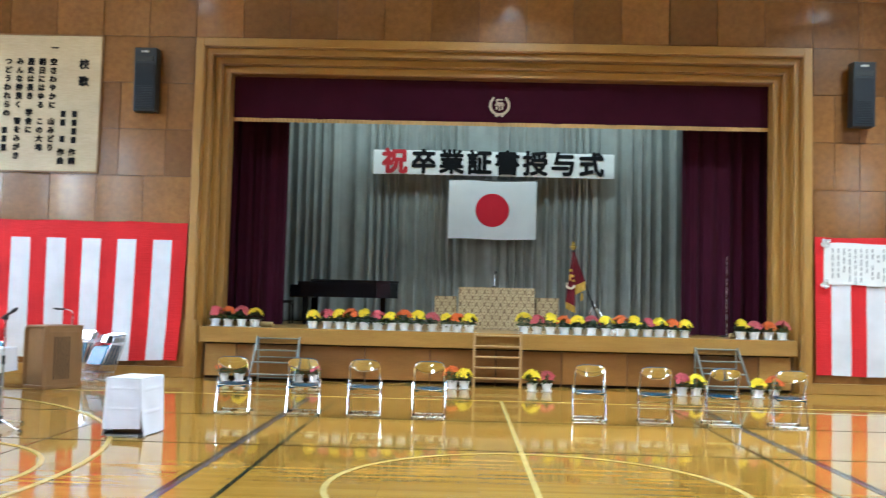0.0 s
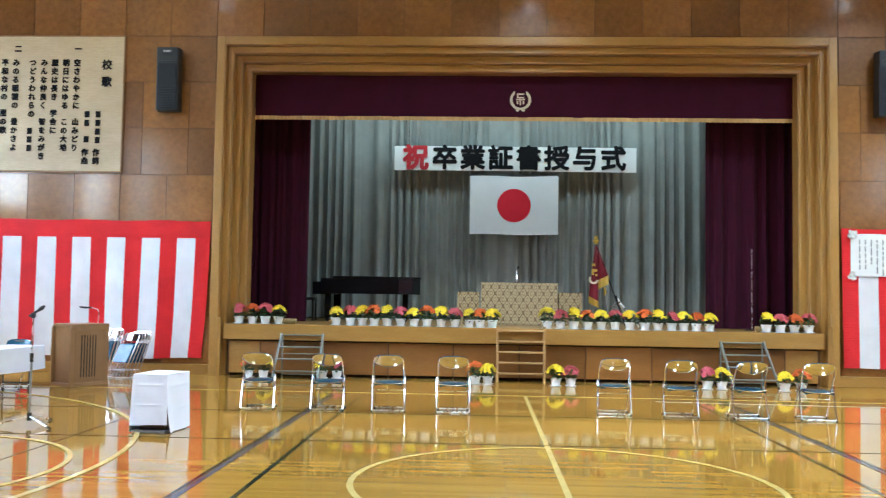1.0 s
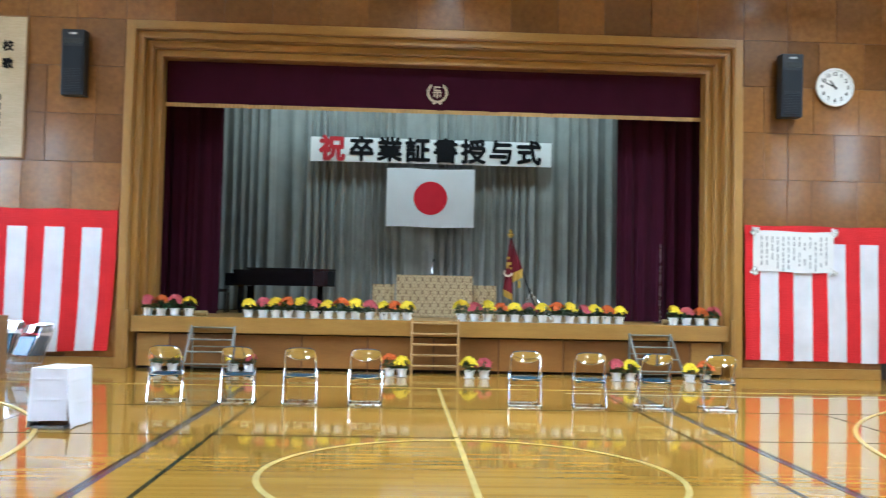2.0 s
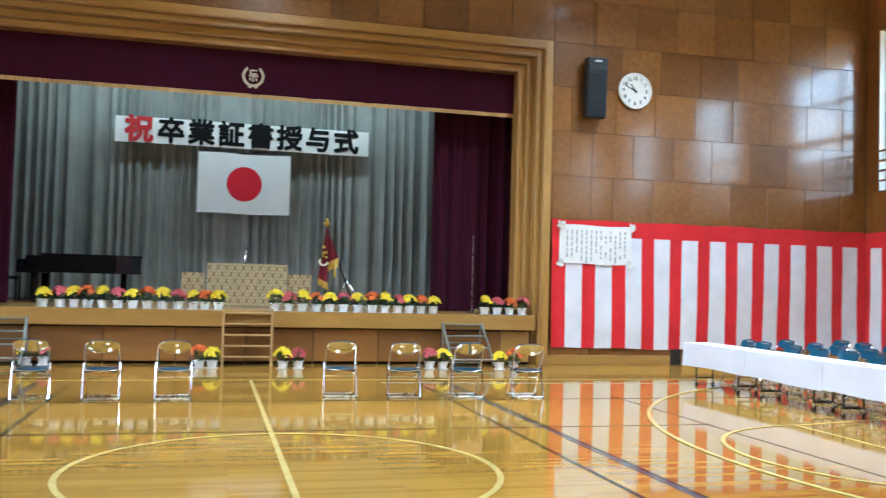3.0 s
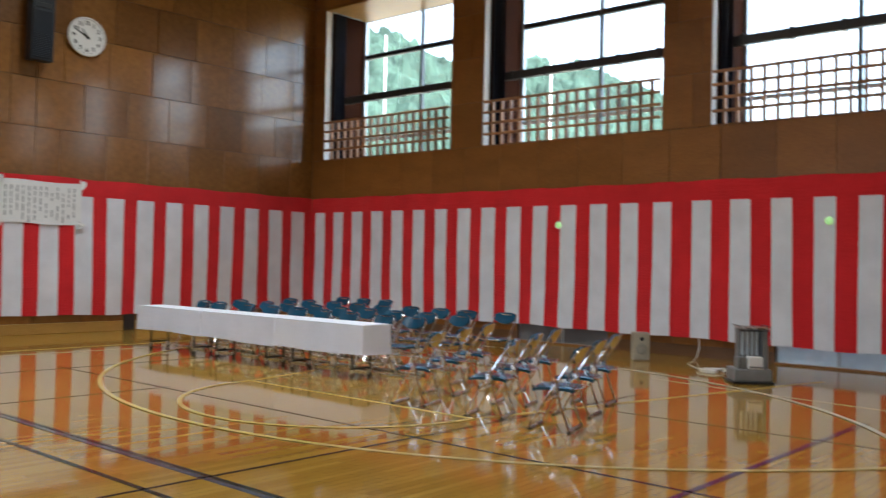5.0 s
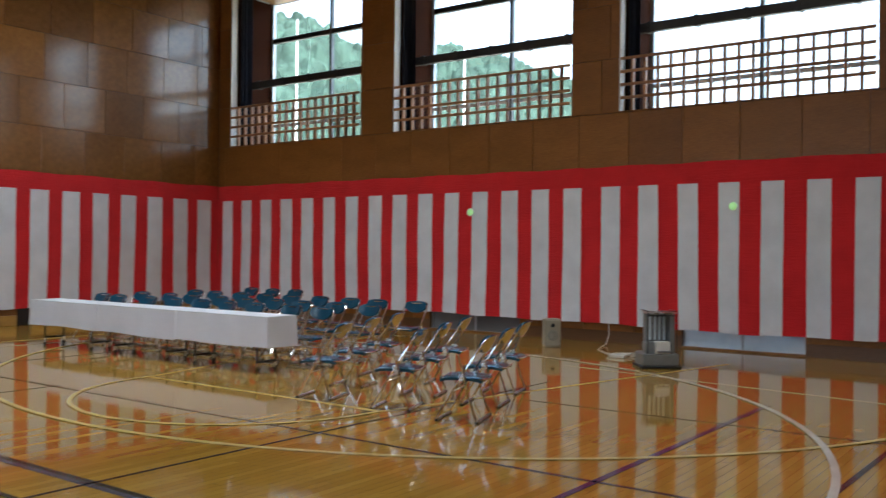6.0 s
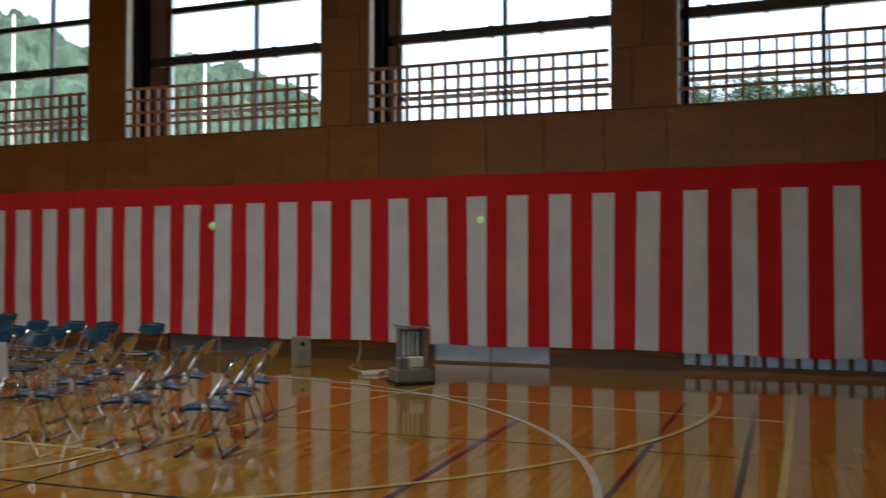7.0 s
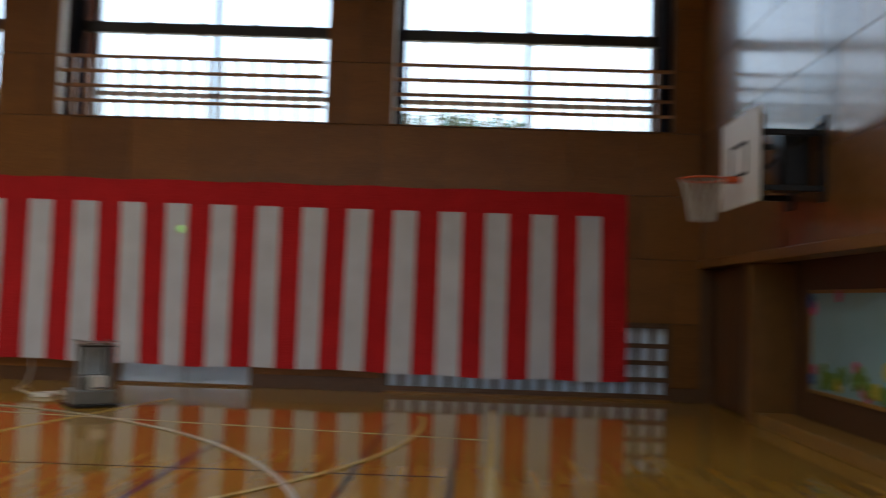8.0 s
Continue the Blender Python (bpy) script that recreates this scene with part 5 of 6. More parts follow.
def long_table(x0, x1, y0, y1, z, drop, label, group, seed):
    t = thing("long_table", label, "table", group, pose((x0 + x1) / 2, (y0 + y1) / 2, 0))
    w, d = (x1 - x0) / 2, (y1 - y0) / 2
    part("tabletop", box(-w + 0.03, w - 0.03, -d + 0.03, d - 0.03, z - 0.035, z - 0.008, 0.006), PODW, t)
    rnd = random.Random(seed)
    p = rnd.uniform(0, 6)
    part("cloth_top", box(-w, w, -d, d, z - 0.006, z, 0.004), TABLEC, t, "white tablecloth")
    for ax, ay, bx, by in ((-w, -d, w, -d), (w, -d, w, d), (w, d, -w, d), (-w, d, -w, -d)):
        nx, ny = (by - ay), -(bx - ax)
        ln = math.hypot(nx, ny)
        nx, ny = nx / ln, ny / ln

        def fn(u, v, ax=ax, ay=ay, bx=bx, by=by, nx=nx, ny=ny, ln=ln):
            k = 1 - v
            e = min(1.0, 9 * u, 9 * (1 - u))
            o = 0.014 * k + e * (0.012 * k * math.sin(u * ln * 5.5 + p) + 0.006 * k * math.sin(u * ln * 13))
            g = 0.014 * k * (2 * u - 1) / ln
            return (ax + (bx - ax) * (u + g) + nx * o, ay + (by - ay) * (u + g) + ny * o, z - 0.003 - drop * k + 0.012 * k * math.sin(u * ln * 2.1 + p))
        part("cloth_side", sheet(max(8, int(ln / 0.08)), 6, fn, 0.003), TABLEC, t, "white tablecloth", True)
    for sy in (-1, 1):
        yy = sy * (d - 0.28)
        for sx in (-1, 1):
            xx = sx * (w - 0.09)
            lg = part("leg", tube([(xx, yy, z - 0.04), (xx, yy, 0.10)], 0.014, 8), BLACKM, t, "", True)
            part("caster", tube([(xx - 0.012, yy, 0.03), (xx + 0.012, yy, 0.03)], 0.03, 12), RUBBER, lg, "", True)
            part("fork", box(xx - 0.018, xx + 0.018, yy - 0.012, yy + 0.012, 0.03, 0.11, 0.004), CHROME_B, lg)
        part("foot_rail", tube([(-w + 0.09, yy, 0.12), (w - 0.09, yy, 0.12)], 0.013, 8), BLACKM, t, "", True)
    part("stretcher", tube([(0, -d + 0.28, 0.40), (0, d - 0.28, 0.40)], 0.012, 8), BLACKM, t, "", True)


for k, (y0, y1) in enumerate(((-8.58, -6.83), (-6.80, -5.04), (-5.01, -3.20))):
    long_table(7.25, 7.74, y0, y1, 0.70, 0.385 if k else 0.375, "folding table under a plain white cloth", "guest tables under white cloths", 50 + k)
for k, (y0, y1) in enumerate(((-4.79, -3.02), (-6.62, -4.82))):
    long_table(-8.34, -7.74, y0, y1, 0.70, 0.36, "folding table under a plain white cloth near the podium", "staff tables under white cloths", 60 + k)

# ---- podium, microphone stand, clothed box, folded chairs ----
pod = thing("podium", "brown wooden podium with a slotted front panel", "podium", "", pose(-7.47, -2.30, 0, 0, 0, 63))
part("body", box(-0.34, 0.37, -0.24, 0.24, 0.05, 1.00, 0.012, None, 2), PODW, pod)
for sy in (-0.232, 0.232):
    cheek = outline_solid([(-0.40, 0.05), (-0.30, 0.05), (-0.30, 1.02), (-0.36, 1.02), (-0.39, 0.99), (-0.40, 0.94)], sy - 0.012, sy + 0.012, 0.004)
    cheek.transform(Matrix.Rotation(radians(90), 4, "X"))
    part("cheek", cheek, PODW, pod)
part("base", box(-0.385, 0.385, -0.255, 0.255, 0.0, 0.06, 0.008), PODW, pod)
part("top", box(-0.372, 0.372, -0.243, 0.243, 0.985, 1.035, 0.022, None, 3), PODW, pod)
part("front_panel", box(-0.31, 0.31, -0.252, -0.24, 0.10, 0.93, 0.006), PODW, pod)
for k in range(6):
    part("slot", box(-0.20 + 0.055 * k, -0.178 + 0.055 * k, -0.256, -0.251, 0.15, 0.85, 0.002), DARKV, pod)
pm = thing("podium_microphone", "slim gooseneck microphone rising from the podium", "microphone", "", pose(-7.26, -2.17, 1.0))
part("gooseneck", tube([(0, 0, -0.02), (0.02, 0, 0.18), (0.0, 0, 0.27), (-0.10, -0.02, 0.30)], 0.008, 8), CHROME_B, pm, "", True)
part("capsule", tube([(-0.10, -0.02, 0.30), (-0.22, -0.04, 0.30), (-0.30, -0.05, 0.31)], [0.012, 0.018, 0.012], 10), BLACKM, pm, "", True)

ms = thing("microphone_stand", "black tripod microphone stand on the gym floor", "microphone stand", "", pose(-5.97, -6.88, 0))
part("shaft", tube([(0, 0, 0.08), (0, 0, 0.78)], 0.013, 10), STEELG, ms, "", True)
part("upper_shaft", tube([(0, 0, 0.76), (0, 0, 1.27)], 0.009, 10), CHROME_B, ms, "", True)
part("clutch", tube([(0, 0, 0.74), (0, 0, 0.84)], 0.021, 10), BLACKP, ms, "", True)
hub = part("leg_hub", tube([(0, 0, 0.06), (0, 0, 0.15)], 0.028, 10), BLACKP, ms, "", True)
for a in (-35, 85, 215):
    r = radians(a)
    part("leg", tube([(0, 0, 0.11), (0.42 * math.cos(r), 0.42 * math.sin(r), 0.02)], 0.010, 8), CHROME_B, ms, "", True)
    part("rubber_foot", tube([(0.40 * math.cos(r), 0.40 * math.sin(r), 0.022), (0.47 * math.cos(r), 0.47 * math.sin(r), 0.014)], 0.014, 8), RUBBER, ms, "", True)
part("clip", box(-0.02, 0.02, -0.03, 0.03, 1.25, 1.31, 0.006), BLACKP, ms)
part("microphone", tube([(-0.06, 0.02, 1.27), (0.07, -0.02, 1.34), (0.11, -0.03, 1.365), (0.15, -0.045, 1.39)], [0.012, 0.016, 0.026, 0.014], 10), BLACKM, ms, "", True)

bx = thing("clothed_box", "square stand covered to the floor with a white cloth", "stand", "", pose(-4.385, -6.97, 0, 0, 0, -6))
part("cloth_top", box(-0.205, 0.205, -0.285, 0.285, 0.645, 0.655, 0.004), TABLEC, bx)
for ax, ay, bxx, by in ((-0.205, -0.285, 0.205, -0.285), (0.205, -0.285, 0.205, 0.285), (0.205, 0.285, -0.205, 0.285), (-0.205, 0.285, -0.205, -0.285)):
    nx, ny = (by - ay), -(bxx - ax)
    ln = math.hypot(nx, ny)

    def fn(u, v, ax=ax, ay=ay, bxx=bxx, by=by, nx=nx / ln, ny=ny / ln):
        k = 1 - v
        e = min(1.0, 5 * u, 5 * (1 - u))
        crease = sum(0.007 * math.exp(-((v - c0) / 0.018) ** 2) for c0 in (0.40, 0.80)) - 0.006 * math.exp(-((u - 0.08) / 0.025) ** 2)
        flare = 0.05 * k ** 3 * max(0.0, 1 - 3 * u) * (nx > 0.5)
        o = 0.018 * k + e * (0.012 * k * math.sin(u * 7 + nx * 3) + 0.005 * math.sin(v * 9 + u * 5) + crease) + flare
        g = 0.018 * k * (2 * u - 1) / math.hypot(bxx - ax, by - ay)
        low = 0.085 + 0.015 * u if ny < -0.5 else 0.012
        return (ax + (bxx - ax) * (u + g) + nx * o, ay + (by - ay) * (u + g) + ny * o, 0.65 - (0.65 - low) * k)
    part("cloth_side", sheet(24, 40, fn, 0.003), TABLEC, bx, "white cloth with fold creases", True)
part("base", box(-0.20, 0.19, -0.29, 0.265, 0.0, 0.032, 0.006), STEELG, bx)
part("inner_stand", box(-0.16, 0.16, -0.20, 0.24, 0.032, 0.64, 0.01), DARKW, bx)


def folded_chair(m):
    c = thing("folded_chair", "folded chrome chair leaning in a stack by the wall", "chair", "folded chairs leaning by the wall", m)
    w = 0.205
    part("back_frame", tube([(-w, 0, 0.01), (-w, 0, 0.84), (-w + 0.03, 0, 0.90), (-w + 0.08, 0, 0.92), (w - 0.08, 0, 0.92), (w - 0.03, 0, 0.90), (w, 0, 0.84), (w, 0, 0.01)], 0.0115, 8), CHROME, c, "", True)
    part("rear_frame", tube([(-w + 0.03, 0.03, 0.60), (-w + 0.03, 0.03, 0.04), (w - 0.03, 0.03, 0.04), (w - 0.03, 0.03, 0.60)], 0.0105, 8), CHROME, c, "", True)
    part("seat", box(-0.18, 0.18, -0.03, 0.0, 0.30, 0.68, 0.012, None, 2), BLUEV, c, "blue vinyl seat pad")
    part("seat_rim", tube([(-0.175, -0.02, 0.30), (0.0, -0.03, 0.285), (0.175, -0.02, 0.30)], 0.008, 8), CHROME, c, "", True)
    part("cross_bar", tube([(-w, 0, 0.16), (w, 0, 0.16)], 0.009, 8), CHROME_B, c, "", True)
    part("back_shell", sheet(10, 4, lambda u, v: (-0.19 + 0.38 * u, -0.012 - 0.03 * math.sin(u * math.pi), 0.75 + 0.15 * v), 0.006), SHELL, c, "polished steel back shell", True)
    part("foot_bar", tube([(-w, 0, 0.014), (w, 0, 0.014)], 0.0125, 8), CHROME_B, c, "", True)
    return c


lean = None
for k in range(5):
    m = pose(-7.45 + 0.055 * k, -0.98 + 0.035 * k, 0, -29 + 1.0 * k, 0, -24 + 1.0 * k)
    lean = copy_thing(lean, m) if lean else folded_chair(m)
for k in range(3):
    copy_thing(lean, pose(-7.93 + 0.05 * k, -0.60 + 0.03 * k, 0, -20, 0, -22 + 2 * k))

# ---- potted flowers ----


def flower_head(seed, count, spread):
    """A dome of many small five-pointed blossoms in loose bunches."""
    rnd = random.Random(seed)
    b = bmesh.new()
    bunch = [(rnd.uniform(0, 6.283), math.sqrt(rnd.random()) * spread) for _ in range(11)]
    for n in range(count):
        ba, bq = bunch[n % len(bunch)]
        x, y = bq * math.cos(ba) + rnd.gauss(0, 0.022), bq * math.sin(ba) + rnd.gauss(0, 0.022)
        q = min(1.2, math.hypot(x, y) / spread)
        z = 0.255 + 0.105 * (1 - q * q * 0.75) + rnd.uniform(-0.03, 0.018)
        r = rnd.uniform(0.025, 0.037)
        tilt = Vector((x * 6 + rnd.uniform(-0.6, 0.6), y * 6 + rnd.uniform(-0.6, 0.6), 0.8)).normalized()
        rot = tilt.to_track_quat("Z", "Y").to_matrix().to_4x4()
        one = bmesh.new()
        mid = one.verts.new((0, 0, 0.003))
        rim = [one.verts.new((r * (1.0 if k % 2 else 0.62) * math.cos(k * math.pi / 5), r * (1.0 if k % 2 else 0.62) * math.sin(k * math.pi / 5), 0.010 * (k % 2))) for k in range(10)]
        for k in range(10):
            one.faces.new((mid, rim[k], rim[(k + 1) % 10]))
        merge(b, one, Matrix.Translation((x, y, z)) @ rot)
    return b


def leaf_mass(seed, count):
    rnd = random.Random(seed)
    b = bmesh.new()
    for _ in range(count):
        a, q = rnd.uniform(0, 6.283), math.sqrt(rnd.random()) * 0.15
        x, y, z = q * math.cos(a), q * math.sin(a), rnd.uniform(0.14, 0.29)
        ln, wd = rnd.uniform(0.05, 0.085), rnd.uniform(0.018, 0.03)
        one = sheet(2, 2, lambda u, v: (ln * u, wd * (v - 0.5) * (1.6 if 0.2 < u < 0.8 else 0.25), -0.25 * ln * u * u + 0.006 * (abs(v - 0.5) * 2)))
        merge(b, one, pose(x * 0.6, y * 0.6, z, 0, rnd.uniform(-35, 20), math.degrees(a) + rnd.uniform(-40, 40)))
    return b


POT_ME = finish("pot", lathe([(0.070, 0.012), (0.092, 0.128), (0.104, 0.130), (0.104, 0.150), (0.094, 0.150), (0.086, 0.12)], 18), POT, True)
SAUCER_ME = finish("saucer", lathe([(0.075, 0.0), (0.100, 0.004), (0.108, 0.018), (0.103, 0.019), (0.090, 0.008)], 18), POT, True)
LEAF_ME = [finish("foliage", leaf_mass(70 + k, 120), LEAF) for k in range(4)]
BLOOM = {}
for nm, mt in (("yellow", YEL), ("orange", ORG), ("pink", PNK)):
    BLOOM[nm] = [finish("blossom", flower_head(hash_ + 3 * k, 200, 0.132), mt) for k, hash_ in ((0, len(nm) * 7), (1, len(nm) * 11), (2, len(nm) * 13))]
prnd = random.Random(77)


def potted_flower(tone, x, y, z, group):
    k = prnd.randrange(12)
    p = thing("potted_flower", "%s flowers in a white plastic pot on a saucer" % tone, "potted plant", group, pose(x, y, z, 0, 0, prnd.uniform(0, 360)))
    s = prnd.uniform(0.92, 1.08)
    for nm, me, lab in (("pot", POT_ME, ""), ("saucer", SAUCER_ME, ""), ("foliage", LEAF_ME[k % 4], ""), ("blossom", BLOOM[tone][k % 3], tone + " blossom")):
        q = piece(nm, me, p, Matrix.Diagonal((s if nm in ("blossom", "foliage") else 1, s if nm in ("blossom", "foliage") else 1, s if nm in ("blossom", "foliage") else 1, 1)))
        tagged(q, lab)


TONES = {"Y": "yellow", "P": "pink", "O": "orange"}
for seq, xs in (("YPYOYPYOYPYOY", [-3.536, -3.257, -3.018, -2.789, -2.54, -2.281, -2.022, -1.773, -1.504, -1.235, -0.966, -0.757, -0.518]),
                ("YPYOYPYOYPYOY", [0.525, 0.777, 1.029, 1.291, 1.554, 1.816, 2.098, 2.37, 2.623, 2.875, 3.107, 3.339, 3.591]),
                ("POPY", [-5.428, -5.169, -4.91, -4.652]), ("YPOP", [4.65, 4.902, 5.174, 5.436])):
    for ch, x in zip(seq, xs):
        potted_flower(TONES[ch], x, 0.02 + prnd.uniform(-0.02, 0.02), SZ, "potted flowers along the stage edge")
for ch, x, y in (("O", -5.10, -0.42), ("Y", -4.81, -0.43), ("Y", -3.73, -0.24), ("P", -3.45, -0.24), ("O", -0.82, -0.76), ("Y", -0.60, -0.78),
                 ("Y", 0.63, -0.84), ("P", 0.90, -0.82), ("P", 3.32, -0.90), ("Y", 3.57, -0.91), ("Y", 4.65, -1.00), ("O", 4.96, -0.93)):
    potted_flower(TONES[ch], x, y, 0.0, "potted flowers on the floor before the stage")

# ---- heater, floor speaker, cable ----
ht = thing("gas_heater", "grey standing heater with glass tubes and a wire guard", "heater", "", pose(11.12, -11.95, 0, 0, 0, -52))
part("base_tray", box(-0.275, 0.265, -0.25, 0.24, 0.0, 0.035, 0.01), BLACKM, ht)
part("base_body", box(-0.25, 0.235, -0.235, 0.20, 0.035, 0.20, 0.015), STEELG, ht)
part("back_panel", box(-0.15, 0.19, 0.02, 0.16, 0.20, 0.72, 0.012), STEELG, ht)
part("side_panel", box(0.13, 0.19, -0.17, 0.02, 0.20, 0.72, 0.01), STEELG, ht)
part("top_panel", box(-0.165, 0.20, -0.19, 0.17, 0.72, 0.745, 0.006), CHROME_B, ht)
part("control_box", box(-0.07, 0.115, -0.23, -0.08, 0.20, 0.36, 0.008), WHITEP, ht, "white control box")
part("tank", box(-0.20, -0.085, -0.20, 0.01, 0.20, 0.35, 0.01), STEELG, ht)
for k in range(4):
    part("heater_tube", tube([(-0.11 + 0.062 * k, -0.06, 0.37), (-0.11 + 0.062 * k, -0.06, 0.68)], 0.019, 10), FROST, ht, "glass burner tube", True)
for k in range(5):
    part("button", box(-0.055 + 0.033 * k, -0.034 + 0.033 * k, -0.235, -0.229, 0.215, 0.24, 0.002), BLACKP, ht)
for pts in ([(-0.175, -0.20, 0.20), (-0.175, -0.20, 0.76), (0.21, -0.20, 0.76), (0.21, -0.20, 0.20)], [(0.21, -0.20, 0.76), (0.21, 0.18, 0.76), (0.21, 0.18, 0.45)], [(-0.175, -0.20, 0.76), (-0.175, 0.18, 0.76)], [(-0.175, -0.20, 0.70), (0.21, -0.20, 0.70)], [(0.21, -0.20, 0.60), (0.21, 0.18, 0.60)]):
    part("guard_wire", tube(pts, 0.006, 6), BLACKM, ht, "", True)

fs = thing("floor_speaker", "small beige loudspeaker box standing on the floor", "loudspeaker", "", pose(12.41, -9.64, 0, 0, 0, -50))
part("cabinet", box(-0.13, 0.13, -0.02, 0.22, 0.0, 0.45, 0.012, None, 2), BEIGE, fs)
part("baffle", box(-0.115, 0.115, -0.032, -0.02, 0.02, 0.43, 0.006), BEIGE, fs)
b = lathe([(0.085, 0.0), (0.09, 0.008), (0.075, 0.012), (0.02, 0.004)], 20)
b.transform(Matrix.Translation((0, -0.032, 0.19)) @ Matrix.Rotation(radians(90), 4, "X"))
part("woofer", b, CONE, fs, "", True)
b = lathe([(0.03, 0.0), (0.032, 0.006), (0.01, 0.010)], 14)
b.transform(Matrix.Translation((0, -0.032, 0.35)) @ Matrix.Rotation(radians(90), 4, "X"))
part("tweeter", b, GRILL, fs, "", True)

cb = thing("power_cable", "tangled pale power cable hanging and lying on the floor", "cable")
part("cord", tube([(WX - 0.08, -10.05, 0.36), (WX - 0.09, -10.07, 0.15), (13.2, -10.2, 0.02), (12.5, -10.4, 0.008), (12.1, -10.75, 0.008), (11.9, -10.9, 0.01)], 0.008, 6), IVORY, cb, "", True)
rnd = random.Random(15)
loop = []
for k in range(60):
    a = k * 0.55
    loop.append((11.85 + 0.10 * math.cos(a) * (1 + 0.4 * math.sin(k * 0.9)) + 0.004 * k, -10.95 + 0.13 * math.sin(a) * (1 + 0.3 * math.cos(k * 0.7)) - 0.006 * k, 0.012 + 0.03 * abs(math.sin(k * 0.37))))
part("coil", tube(loop, 0.009, 6), IVORY, cb, "coiled pale cable", True)
part("plug_box", box(11.70, 11.78, -11.22, -10.98, 0.0, 0.045, 0.008), IVORY, cb)

# ---- basketball goal and notice board on the rear wall ----
goal = thing("basketball_goal", "wall-mounted basketball goal with a white board and orange ring", "basketball goal", "", pose(9.80, WY1, 0.09))
Y0 = 0.68
part("backboard", box(-0.60, 0.60, Y0 - 0.02, Y0 + 0.01, 2.33, 3.26, 0.006), WHITEP, goal, "white painted backboard")
for x0, x1, z0, z1 in ((-0.26, 0.26, 2.94, 2.975), (-0.26, 0.26, 2.63, 2.665), (-0.26, -0.225, 2.665, 2.94), (0.225, 0.26, 2.665, 2.94)):
    part("target_line", box(x0, x1, Y0 + 0.010, Y0 + 0.014, z0, z1), INK, goal)
ringp = [(0.225 * math.cos(k * math.pi / 16), Y0 + 0.375 + 0.225 * math.sin(k * math.pi / 16), 2.60) for k in range(32)]
rg = part("ring", tube(ringp, 0.011, 8, None, True), ORANGE, goal, "orange steel ring", True)
part("ring_bracket", box(-0.07, 0.07, Y0 + 0.01, Y0 + 0.16, 2.57, 2.63, 0.008), ORANGE, goal, "orange bracket")
b = bmesh.new()
for k in range(16):
    for s in (1, -1):
        pts = []
        for j in range(7):
            v = j / 6
            a = k * math.pi / 8 + s * v * 0.75
            r = 0.222 - 0.10 * v ** 0.7
            pts.append((r * math.cos(a), Y0 + 0.375 + r * math.sin(a), 2.59 - 0.42 * v))
        tube(pts, 0.0045, 4, b)
part("net", b, NET, rg, "white cord net")
for sx in (-0.42, 0.42):
    part("arm", box(sx - 0.03, sx + 0.03, -0.02, Y0 - 0.02, 3.0, 3.06, 0.006), BLACKM, goal)
    part("arm", box(sx - 0.03, sx + 0.03, -0.02, Y0 - 0.02, 2.45, 2.51, 0.006), BLACKM, goal)
    part("upright", box(sx - 0.04, sx + 0.04, Y0 - 0.10, Y0 - 0.03, 2.38, 3.20, 0.006), BLACKM, goal)
    part("wall_plate", box(sx - 0.09, sx + 0.09, -0.02, 0.02, 2.35, 3.2, 0.006), BLACKM, goal)
part("winch_box", box(-0.16, 0.16, 0.02, 0.30, 2.5, 3.1, 0.01), BLACKM, goal)
part("brace", tube([(-0.42, 0.0, 3.15), (0.42, Y0 - 0.06, 2.5)], 0.02, 8), BLACKM, goal)

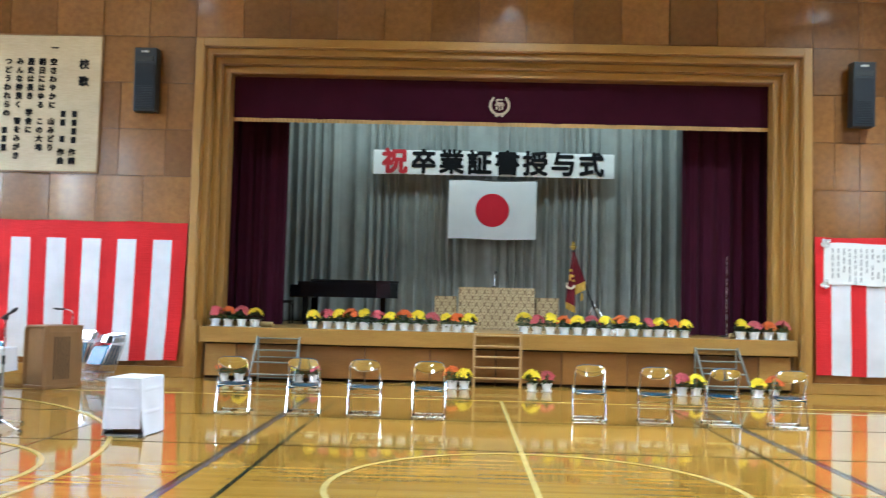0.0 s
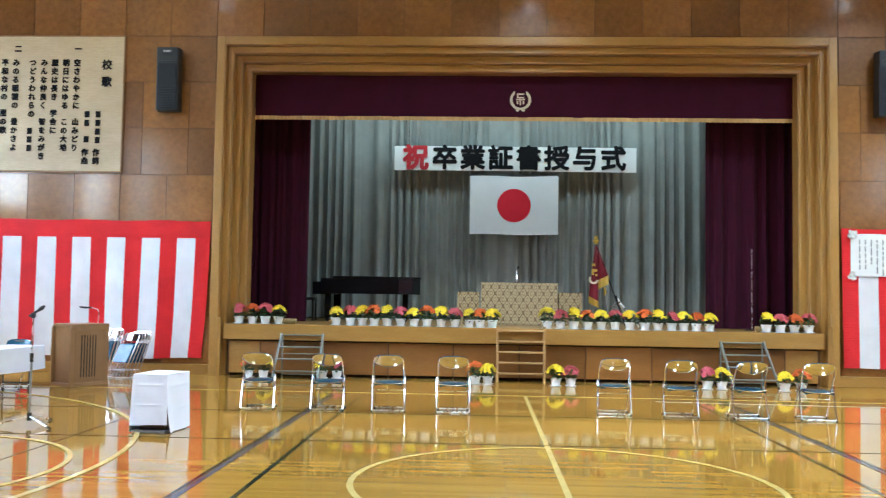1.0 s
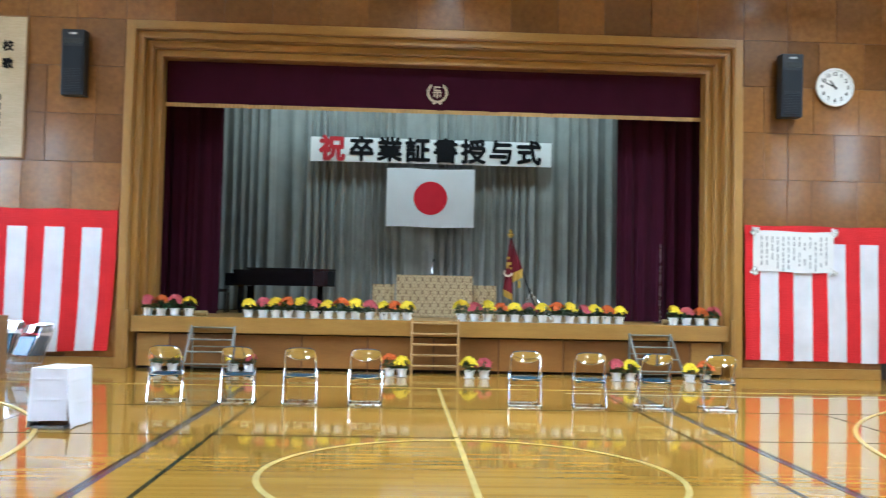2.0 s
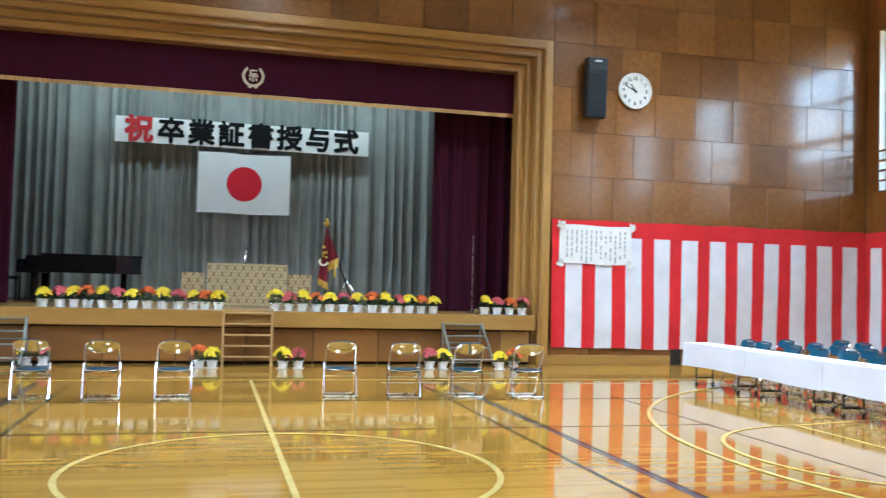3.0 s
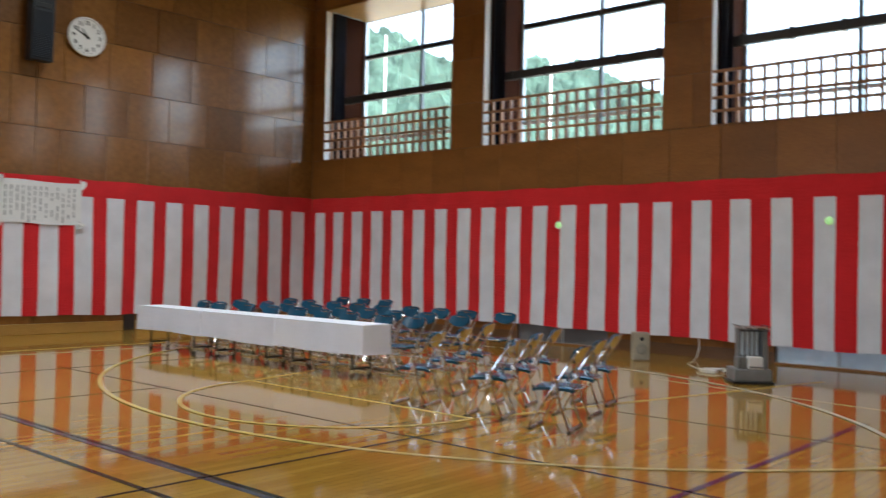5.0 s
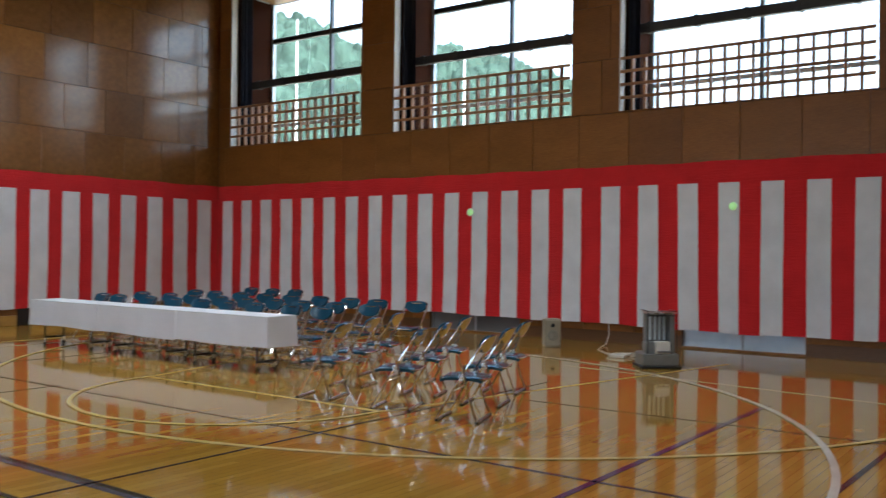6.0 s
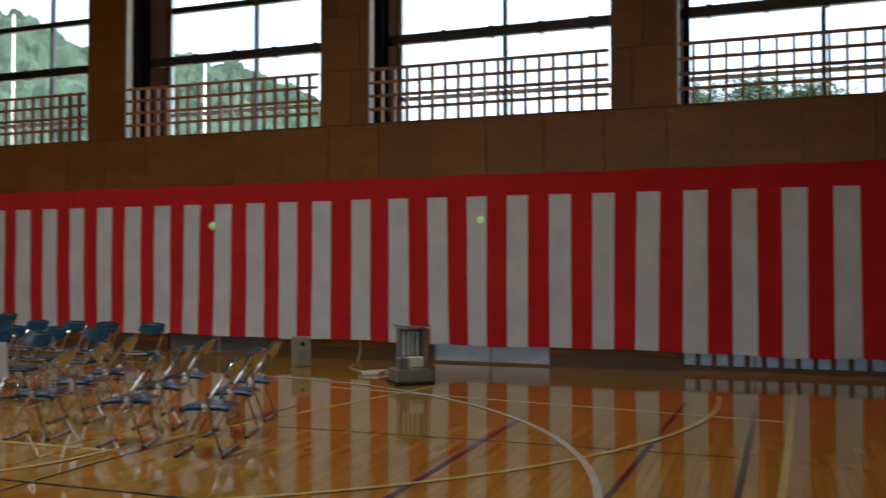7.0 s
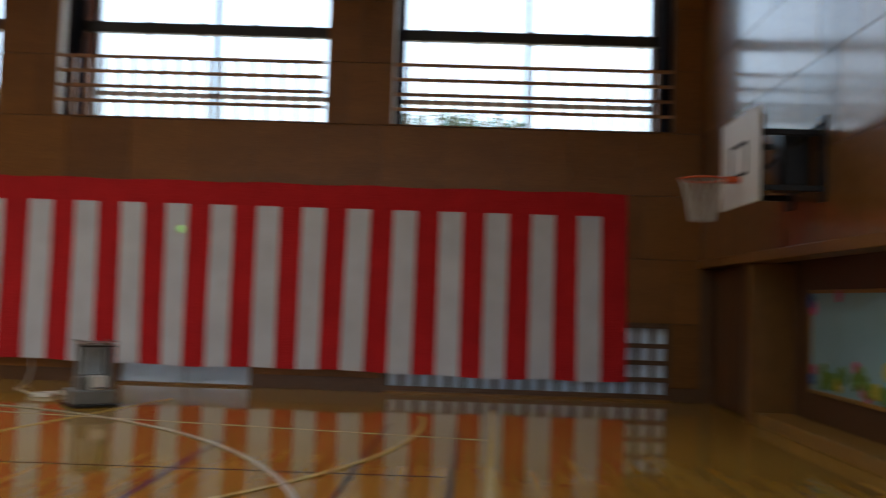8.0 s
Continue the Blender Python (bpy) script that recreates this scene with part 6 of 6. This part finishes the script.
nb = thing("notice_board", "pale blue notice board with paper flower decorations", "notice board", "", pose(0, WY1 - 0.55, 0))
part("board", box(6.2, 10.93, 0.0, 0.03, 0.50, 1.58, 0.004), BLUEB, nb)
for x0, x1, z0, z1 in ((6.16, 10.97, 1.58, 1.62), (6.16, 10.97, 0.46, 0.50), (10.93, 10.97, 0.50, 1.58), (6.16, 6.20, 0.50, 1.58)):
    part("frame_strip", box(x0, x1, 0.0, 0.04, z0, z1, 0.004), OAK_X, nb)
rnd = random.Random(9)
DECO = [plain("deco_pink", (0.60, 0.08, 0.22)), plain("deco_yellow", (0.62, 0.52, 0.06)), plain("deco_green", (0.16, 0.30, 0.05)), plain("deco_blue", (0.03, 0.10, 0.30))]
deco = [(10.87, 0.62, 3), (10.85, 0.72, 0), (10.91, 1.50, 3), (10.87, 1.42, 0), (10.2, 1.55, 0)]
for k in range(44):
    deco.append((rnd.uniform(6.5, 10.75), rnd.uniform(0.58, 0.84), rnd.choice((2, 2, 1, 0))))
for qx, qz, col in deco:
    b = bmesh.new()
    s = rnd.uniform(0.07, 0.11)
    for j in range(6):
        a = j * math.pi / 3 + qx
        merge(b, lathe([(s * 0.5, 0), (s * 0.45, 0.012), (0.01, 0.02)], 8), Matrix.Translation((qx + s * 0.5 * math.cos(a), 0.034 + 0.004 * col, qz + s * 0.5 * math.sin(a))) @ Matrix.Rotation(radians(-90), 4, "X"))
    part("paper_flower", b, DECO[col], nb, "cut paper decoration")

# ---- wall panels ----
opening = [(-PX - 0.002, PX + 0.002, 0.0, PZ + 0.002)]
panel_field(wall_north, "x", 0.108, WL, 6.94, 0.2, TOP, -7.43, PLY, opening, {3: -0.455, 4: -0.05, 5: -0.05, 6: -0.46, 7: -0.46})
panel_field(wall_north, "x", 0.108, 6.94, WX - 0.005, 0.2, TOP, -7.43, PLY, (), {3: 9.28, 4: 9.74, 5: 9.32, 6: 9.44, 7: 9.80})
holes = [(a, c, WZ0, WZ1) for a, c in BAYS] + [(a, c, 0.0, 1.08) for a, c in LOW]
panel_field(wall_east, "y", WX + 0.008, WY1, 0.09, 0.0, TOP, -8.15, PLY_SIDE, holes, {3: -12.21, 4: -9.84})
panel_field(wall_south, "x", WY1 - 0.008, 2.0, WX - 0.005, 2.06, TOP, 9.0, PLY)
